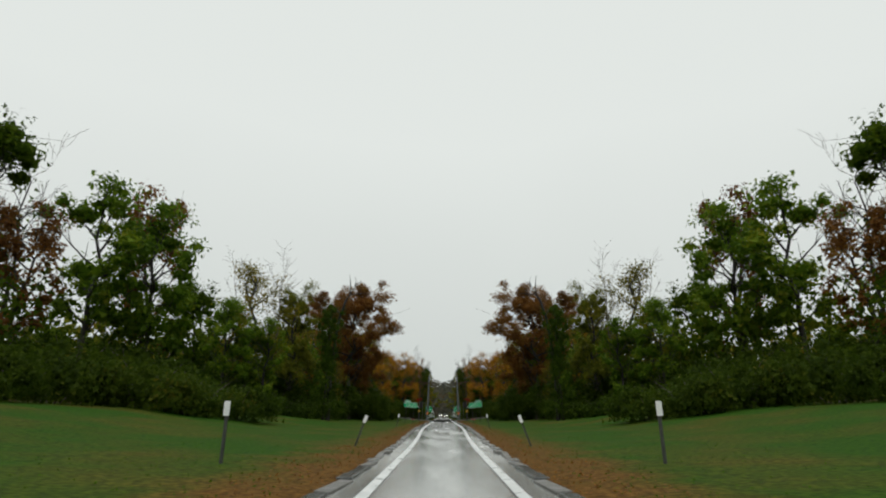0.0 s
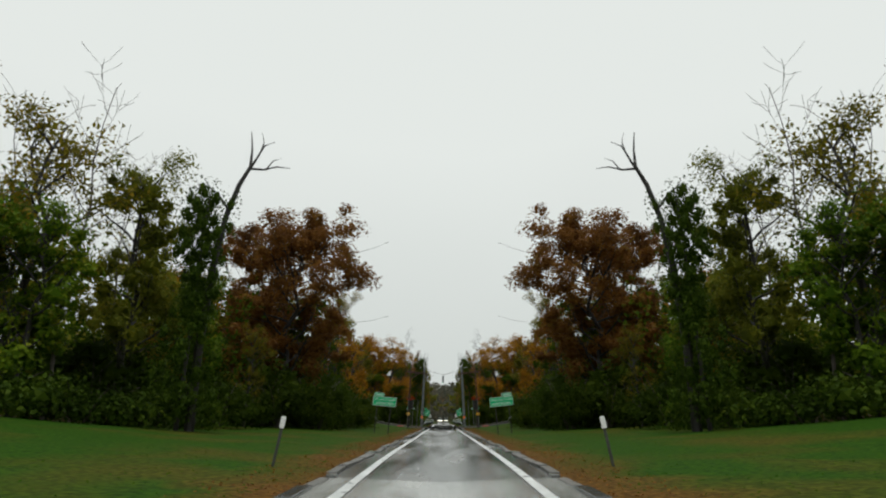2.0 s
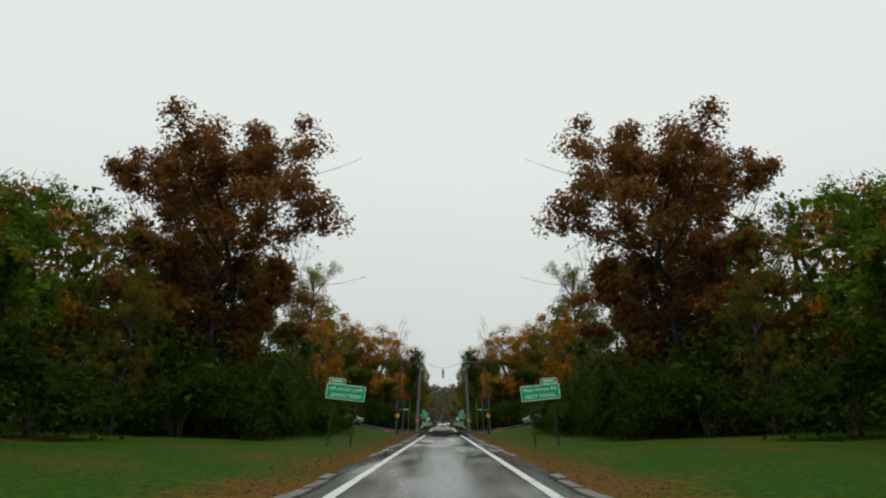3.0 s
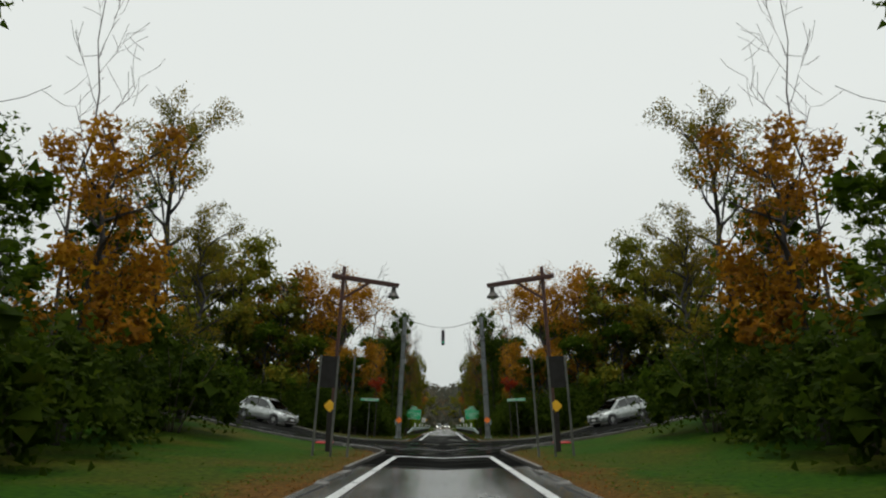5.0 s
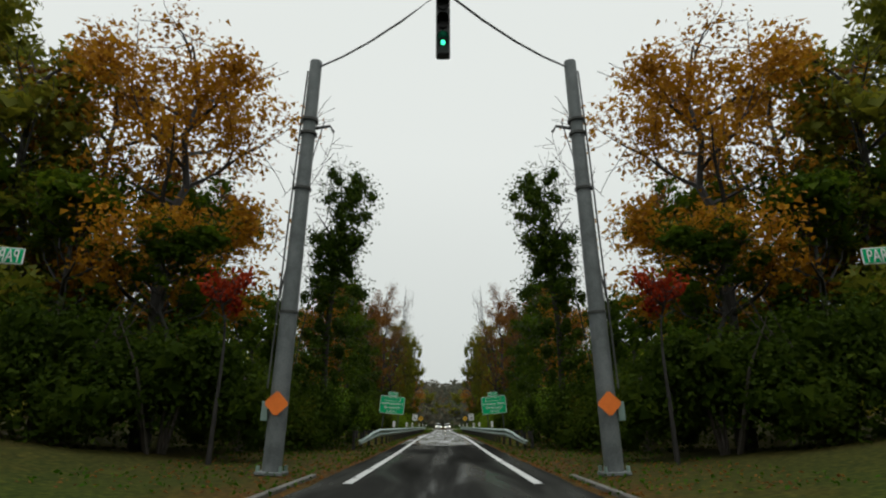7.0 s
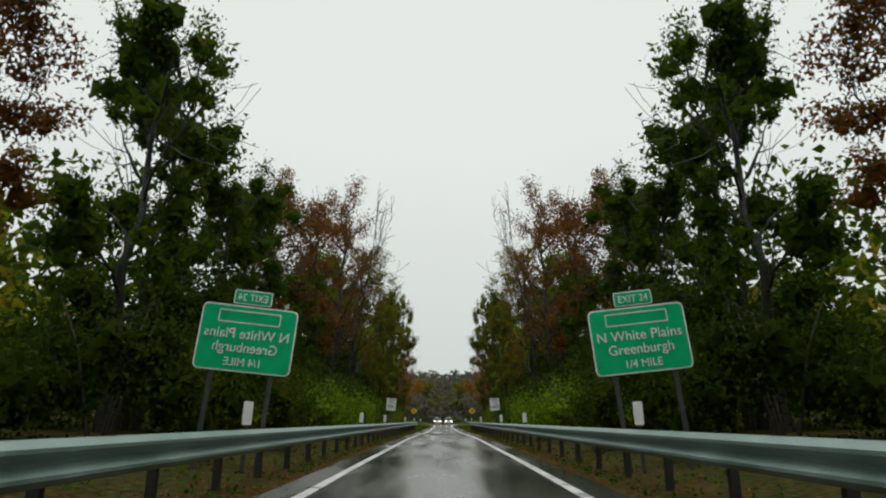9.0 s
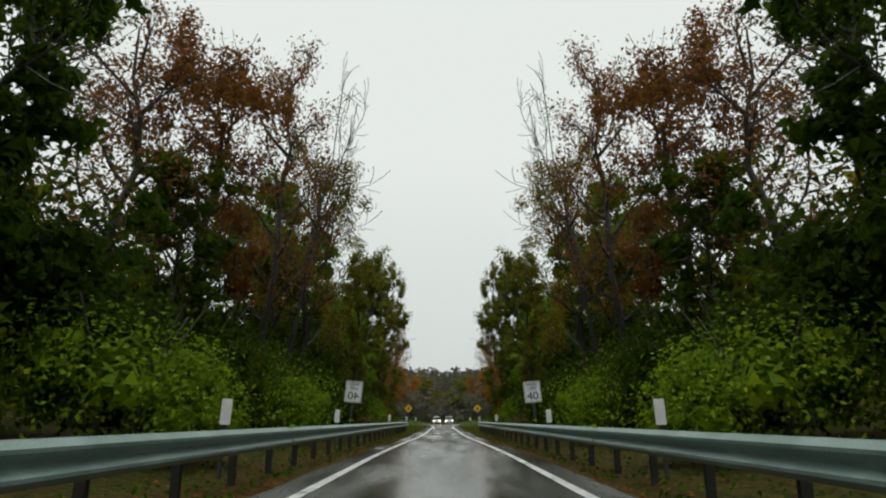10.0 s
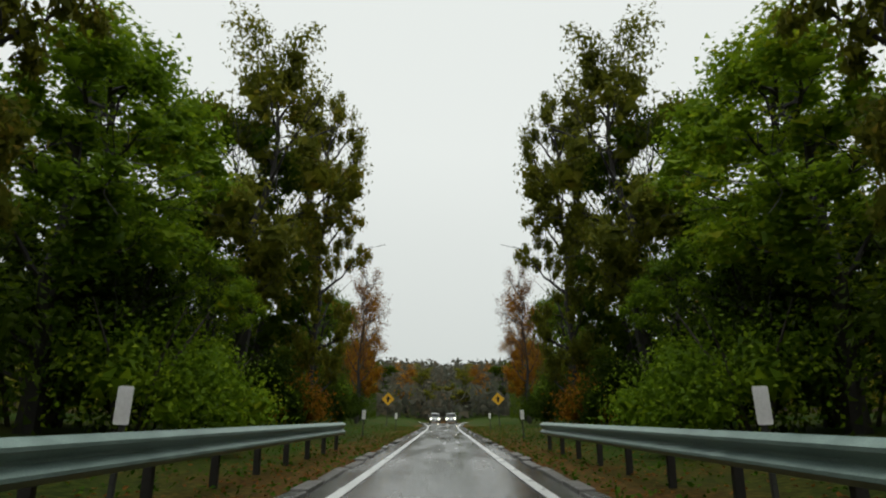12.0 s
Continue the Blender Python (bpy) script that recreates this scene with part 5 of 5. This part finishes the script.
def far_woods():
    """The depth of the woods behind the first trees, and the far slope's woods in haze-greyed leaf."""
    g = np.random.default_rng(77)
    for side in (1, -1):
        n = 56000
        y = g.uniform(-15, 345, n)
        x0 = np.select([y < 40, y < 56, y < 72, y < 104, y < 134, y < 150], [33.0, 29.0, 19.5, 12.5, 38.0, 9.0], 8.4) + 0.0007 * np.maximum(0, y - 245) ** 2
        x = x0 + np.select([y < 134, y < 150], [14.0, 32.0], 8.0) * g.random(n) ** 1.3
        top = np.select([y < 72, y < 104, (y > 128) & (y < 136), (y >= 136) & (y < 164)], [9.5, 8.5, 11.5, 5.0], 8.6) + 1.8 * np.sin(y * 0.37) + 1.4 * np.sin(y * 0.83 + 1)
        top = np.where((y >= 136) & (y < 164) & (x > x0 + 4.5), 10.0, top)
        z = g.random(n) * top
        base = np.array([land(a, b) for a, b in zip(x, y)])
        c = np.stack([side * x, y, base + z], 1)
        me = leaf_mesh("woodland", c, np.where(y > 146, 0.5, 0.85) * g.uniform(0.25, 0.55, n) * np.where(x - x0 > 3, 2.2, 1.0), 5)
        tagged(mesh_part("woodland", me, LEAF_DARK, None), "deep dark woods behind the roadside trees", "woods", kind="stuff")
        n = 30000
        y = g.uniform(-40, 340, n)
        x = np.select([y < 40, y < 56, y < 72, y < 104, y < 134, y < 150], [46.0, 42.0, 33.0, 26.0, 54.0, 40.0], 16.0) + 50.0 * g.random(n)
        tall = 7.0 + 2.0 * np.sin(x * 0.5 + y * 0.3) + 1.5 * np.sin(x * 0.27 - y * 0.41)
        base = np.array([land(a, b) for a, b in zip(x, y)])
        c = np.stack([side * x, y, base + tall * g.random(n) ** 0.5], 1)
        me = leaf_mesh("deep_woods", c, g.uniform(0.7, 1.7, n), 8, corners=3)
        tagged(mesh_part("deep_woods", me, LEAF_MIX, None), "olive and brown canopy of the deeper woods", "woods", kind="stuff")
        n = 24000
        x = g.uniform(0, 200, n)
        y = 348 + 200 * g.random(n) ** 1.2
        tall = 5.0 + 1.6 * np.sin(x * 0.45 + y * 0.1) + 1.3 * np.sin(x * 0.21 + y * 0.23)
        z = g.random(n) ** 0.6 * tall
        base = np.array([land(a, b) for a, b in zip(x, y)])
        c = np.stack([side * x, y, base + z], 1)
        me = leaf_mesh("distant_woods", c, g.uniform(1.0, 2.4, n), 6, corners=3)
        tagged(mesh_part("distant_woods", me, LEAF_HAZE, None), "far woods across the end of the road, haze in their leaf colour", "woods", kind="stuff")


far_woods()


def litter(name, label, material, n, y0, y1, near, span, size, seed, upright=0.0):
    """Leaves or blades strewn thinly over the verge."""
    g = np.random.default_rng(seed)
    for side in (1, -1):
        y = g.uniform(y0, y1, n)
        x = np.array([road_half(b) for b in y]) + near + span * g.random(n) ** 1.6
        keep = [not (1.5 < a < 60 and side_edge(a) - 0.3 < b < side_far(a) + 0.3) for a, b in zip(x, y)]
        x, y = x[keep], y[keep]
        z = np.array([land(a, b) for a, b in zip(x, y)]) + 0.02 + upright * size * 0.3
        c = np.stack([side * x, y, z], 1)
        up = np.zeros((len(x), 3))
        up[:, 2] = 2.5 if not upright else 1.2
        me = leaf_mesh(name, c, size * g.uniform(0.6, 1.4, len(x)), seed + 1, up)
        tagged(mesh_part(name, me, material, None), label, "ground cover", kind="stuff")


litter("fallen_leaves", "wet fallen leaves strewn along the verge", LEAF_BROWN, 4000, 2, 106, 0.05, 1.3, 0.05, 61)
litter("fallen_leaves", "wet brown leaves under the guardrail", LEAF_BROWN, 6000, 124, 262, 0.02, 3.5, 0.08, 63)
litter("grass_tufts", "rough grass blades along the road verge", LEAF_GRASS, 5000, 2, 104, 0.5, 5.0, 0.04, 65, 0.0)
litter("grass_tufts", "rough grass on the verge past the crossing", LEAF_GRASS, 7000, 124, 262, 0.1, 3.5, 0.08, 67, 1.0)


# ---------------------------------------------------------------- cars
CAR_PAINT = plain("silver_car_paint", (0.42, 0.455, 0.44), 0.25, 0.4, 0.6)
CAR_GLASS = plain("dark_car_glass", (0.012, 0.018, 0.016), 0.04, 0.0, 1.0)
TYRE = plain("tyre_rubber", (0.018, 0.018, 0.018), 0.8)
RIM = plain("wheel_rim", (0.55, 0.56, 0.57), 0.3, 0.8)
TRIM = plain("black_trim", (0.02, 0.02, 0.022), 0.5)
HEADLIGHT = plain("headlight_glass", (0.6, 0.62, 0.62), 0.1, 0.2, 0.5)
HEADLIGHT_ON = lamp_glow("lit_headlight", (1.0, 0.93, 0.72), 7.0)
TAIL_RED = plain("tail_light", (0.35, 0.02, 0.02), 0.2)


def quad_plate(bm, pts, thick=0.012):
    vs = [bm.verts.new(p) for p in pts]
    f = bm.faces.new(vs)
    bmesh.ops.solidify(bm, geom=[f], thickness=thick)


def car(name, label, lamp):
    """A small five-door car; its front looks along -y."""
    c = root(name, label, "car")
    bm = bmesh.new()
    stations = ((-2.16, 0.62, 0.38, 0.60), (-2.10, 0.76, 0.28, 0.70), (-1.85, 0.86, 0.22, 0.80), (-1.1, 0.89, 0.20, 0.95), (0.0, 0.90, 0.20, 1.00), (1.2, 0.90, 0.20, 1.03), (1.85, 0.87, 0.22, 1.04), (2.12, 0.80, 0.30, 0.98), (2.18, 0.70, 0.40, 0.80))
    rings = []
    for y, w, lo, hi in stations:
        mid = (lo + hi) / 2
        prof = [(-w * 0.88, lo), (-w * 0.98, lo + 0.08), (-w, mid), (-w * 0.97, hi - 0.10), (-w * 0.86, hi), (-w * 0.4, hi + 0.025), (w * 0.4, hi + 0.025), (w * 0.86, hi), (w * 0.97, hi - 0.10), (w, mid), (w * 0.98, lo + 0.08), (w * 0.88, lo)]
        rings.append([bm.verts.new((x, y, z)) for x, z in prof])
    for a, b in zip(rings, rings[1:]):
        for i in range(12):
            bm.faces.new((a[i], a[(i + 1) % 12], b[(i + 1) % 12], b[i]))
    bm.faces.new(rings[0])
    bm.faces.new(rings[-1][::-1])
    bmesh.ops.recalc_face_normals(bm, faces=bm.faces)
    for f in bm.faces:
        f.smooth = True
    body = part("body", bm, CAR_PAINT, c)
    bm = bmesh.new()
    cab = ((-1.18, 0.76, 0.76, 0.96, 0.99), (-0.25, 0.79, 0.66, 0.98, 1.57), (0.5, 0.80, 0.67, 1.0, 1.66), (1.45, 0.79, 0.65, 1.0, 1.62), (2.02, 0.76, 0.72, 1.0, 1.08))
    rings = []
    for y, w0, w1, lo, hi in cab:
        rings.append([bm.verts.new(p) for p in ((-w0, y, lo), (-w1, y, hi - 0.06), (-w1 * 0.85, y, hi), (w1 * 0.85, y, hi), (w1, y, hi - 0.06), (w0, y, lo))])
    for a, b in zip(rings, rings[1:]):
        for i in range(6):
            bm.faces.new((a[i], a[(i + 1) % 6], b[(i + 1) % 6], b[i]))
    bm.faces.new(rings[0])
    bm.faces.new(rings[-1][::-1])
    bmesh.ops.recalc_face_normals(bm, faces=bm.faces)
    part("cabin", bm, CAR_PAINT, body)
    for pts in (
        [(-0.70, -1.14, 1.02), (0.70, -1.14, 1.02), (0.60, -0.31, 1.54), (-0.60, -0.31, 1.54)],
        [(0.62, 1.98, 1.14), (-0.62, 1.98, 1.14), (-0.53, 1.53, 1.50), (0.53, 1.53, 1.50)],
    ):
        bm = bmesh.new()
        d = -0.03 if pts[0][1] < 0 else 0.03
        quad_plate(bm, [(x, y + d, z + 0.015) for x, y, z in pts], 0.02)
        part("window", bm, CAR_GLASS, c)
    for sx in (-1, 1):
        for pts in ([(0.815, -0.80, 1.04), (0.825, 0.32, 1.05), (0.712, 0.32, 1.54), (0.710, -0.22, 1.48)], [(0.825, 0.40, 1.05), (0.825, 1.30, 1.07), (0.712, 1.25, 1.53), (0.712, 0.40, 1.55)], [(0.822, 1.38, 1.08), (0.812, 1.72, 1.12), (0.730, 1.52, 1.44), (0.715, 1.38, 1.49)]):
            bm = bmesh.new()
            quad_plate(bm, [(sx * x, y, z) for x, y, z in pts], 0.02)
            part("window", bm, CAR_GLASS, c)
        bm = bmesh.new()
        box(bm, sx * 0.98, -0.72, 1.06, 0.16, 0.10, 0.13, 0.03)
        part("wing_mirror", bm, CAR_PAINT, c)
        bm = bmesh.new()
        box(bm, 0, 0, 0, 0.24, 0.42, 0.12, 0.05, Matrix.Translation((sx * 0.66, -1.92, 0.735)) @ pose(0, 0, 0, -8, 0, -sx * 24))
        part("headlight", bm, lamp, c)
        bm = bmesh.new()
        lathe(bm, [(0.01, 0.0), (0.05, 0.0), (0.062, 0.03), (0.062, 0.06)], 12)
        bmesh.ops.transform(bm, matrix=Matrix.Translation((sx * 0.62, -2.17, 0.42)) @ pose(0, 0, 0, -90, 0, 0), verts=bm.verts)
        part("fog_lamp", bm, RIM, c)
        for y in (-0.32, 0.55):
            bm = bmesh.new()
            box(bm, sx * 0.905, y + 0.22, 0.90, 0.03, 0.18, 0.03, 0.008)
            part("door_handle", bm, CAR_PAINT, c)
        for y in (-0.80, 0.36, 1.34):
            bm = bmesh.new()
            box(bm, sx * 0.893, y, 0.70, 0.012, 0.012, 0.56)
            part("door_seam", bm, TRIM, c)
        bm = bmesh.new()
        box(bm, sx * 0.70, 2.08, 0.90, 0.22, 0.14, 0.26, 0.04)
        part("tail_light", bm, TAIL_RED, c)
        bm = bmesh.new()
        box(bm, sx * 0.885, 0.0, 0.30, 0.05, 2.3, 0.12, 0.02)
        part("sill", bm, TRIM, c)
        bm = bmesh.new()
        tube(bm, [(sx * 0.58, -0.2, 1.58), (sx * 0.58, 0.5, 1.65), (sx * 0.57, 1.4, 1.60)], [0.018, 0.02, 0.018], 6)
        part("roof_rail", bm, TRIM, c)
        for y in (-1.32, 1.32):
            spin = Matrix.Translation((sx * 0.80, y, 0.33)) @ pose(0, 0, 0, 0, 90, 0)
            bm = bmesh.new()
            lathe(bm, [(0.20, -0.10), (0.30, -0.11), (0.33, -0.08), (0.335, 0.0), (0.33, 0.08), (0.30, 0.11), (0.20, 0.10)], 26)
            bmesh.ops.transform(bm, matrix=spin, verts=bm.verts)
            wheel = part("wheel", bm, TYRE, c)
            bm = bmesh.new()
            lathe(bm, [(0.205, -0.085), (0.205, 0.085), (0.17, 0.06), (0.05, 0.05), (0.01, 0.06)], 20)
            lathe(bm, [(0.01, -0.06), (0.05, -0.05), (0.17, -0.06), (0.205, -0.085)], 20)
            bmesh.ops.transform(bm, matrix=spin, verts=bm.verts)
            part("rim", bm, TRIM, wheel)
            for k in range(5):
                bm = bmesh.new()
                box(bm, 0.11, 0, sx * 0.075, 0.20, 0.045, 0.03, 0.008)
                bmesh.ops.transform(bm, matrix=spin @ pose(0, 0, 0, 0, 0, 72 * k), verts=bm.verts)
                part("spoke", bm, RIM, wheel)
            bm = bmesh.new()
            lathe(bm, [(0.34, 0.0), (0.40, 0.0), (0.40, 0.115), (0.34, 0.115)], 24)
            bmesh.ops.transform(bm, matrix=Matrix.Translation((sx * 0.80, y, 0.35)) @ pose(0, 0, 0, 0, sx * 90, 0), verts=bm.verts)
            part("wheel_arch", bm, TRIM, c)
    bm = bmesh.new()
    box(bm, 0, -2.13, 0.58, 0.80, 0.08, 0.16, 0.02)
    part("grille", bm, TRIM, c)
    bm = bmesh.new()
    box(bm, 0, -2.12, 0.36, 1.30, 0.10, 0.12, 0.03)
    part("lower_intake", bm, TRIM, c)
    bm = bmesh.new()
    box(bm, 0, -2.16, 0.27, 1.0, 0.08, 0.06, 0.02)
    part("skid_plate", bm, RIM, c)
    for z in (0.55, 0.61):
        bm = bmesh.new()
        box(bm, 0, -2.175, z, 0.74, 0.02, 0.018, 0.004)
        part("grille_bar", bm, RIM, c)
    bm = bmesh.new()
    box(bm, 0, -2.19, 0.47, 0.36, 0.02, 0.11)
    part("number_plate", bm, SIGN_WHITE, c)
    return c


def on_slope(x, y, turn):
    """A pose on the land with its tilt along and across."""
    e = 0.6
    up = Vector((land(x - e, y) - land(x + e, y), land(x, y - e) - land(x, y + e), 2 * e)).normalized()
    tip = Vector((0, 0, 1)).rotation_difference(up).to_matrix().to_4x4()
    return Matrix.Translation((x, y, land(x, y) + 0.01)) @ tip @ pose(0, 0, 0, 0, 0, turn)


both(car("silver_car", "silver five-door car waiting on the wet side road", HEADLIGHT), on_slope(10.9, 123.2, -64) @ Matrix.Diagonal((0.9, 0.9, 0.9, 1)))
both(car("oncoming_car", "silver car with lit headlights far down the road", HEADLIGHT_ON), on_slope(1.35, 308.0, 0))

PINK_TAG = plain("pink_tag", (0.75, 0.06, 0.16), 0.5)

# leaning pole by the side road
lean_pole = root("utility_pole", "weathered leaning utility pole beside the side road", "pole")
bm = bmesh.new()
tube(bm, [(0, 0, -0.5), (0, 0, 4), (0, 0, 8.2)], [0.13, 0.12, 0.09], 12)
part("shaft", bm, POLE_GREY, lean_pole)
bm = bmesh.new()
box(bm, 0, 0, 7.7, 1.5, 0.09, 0.11, 0.01)
part("crossarm", bm, TIMBER, lean_pole)
for sx in (-0.6, 0.6):
    bm = bmesh.new()
    lathe(bm, [(0.01, 7.76), (0.04, 7.76), (0.05, 7.82), (0.03, 7.88), (0.045, 7.92), (0.01, 7.96)], 10, (sx, 0, 0))
    part("insulator", bm, POST_STEEL, lean_pole)
bm = bmesh.new()
tube(bm, [(0.0, -0.1, 4.2), (-0.5, -0.15, 4.0), (-0.95, -0.15, 3.75)], [0.03, 0.03, 0.025], 6)
part("bracket", bm, POST_STEEL, lean_pole)
bm = bmesh.new()
lathe(bm, [(0.01, 3.72), (0.05, 3.68), (0.08, 3.30), (0.07, 3.06), (0.01, 3.02)], 10, (-0.95, -0.15, 0))
part("tag", bm, PINK_TAG, lean_pole, "hanging pink-red tag")
both(lean_pole, stand(20.0, 133.0, 20, 1.1, 0, 3))
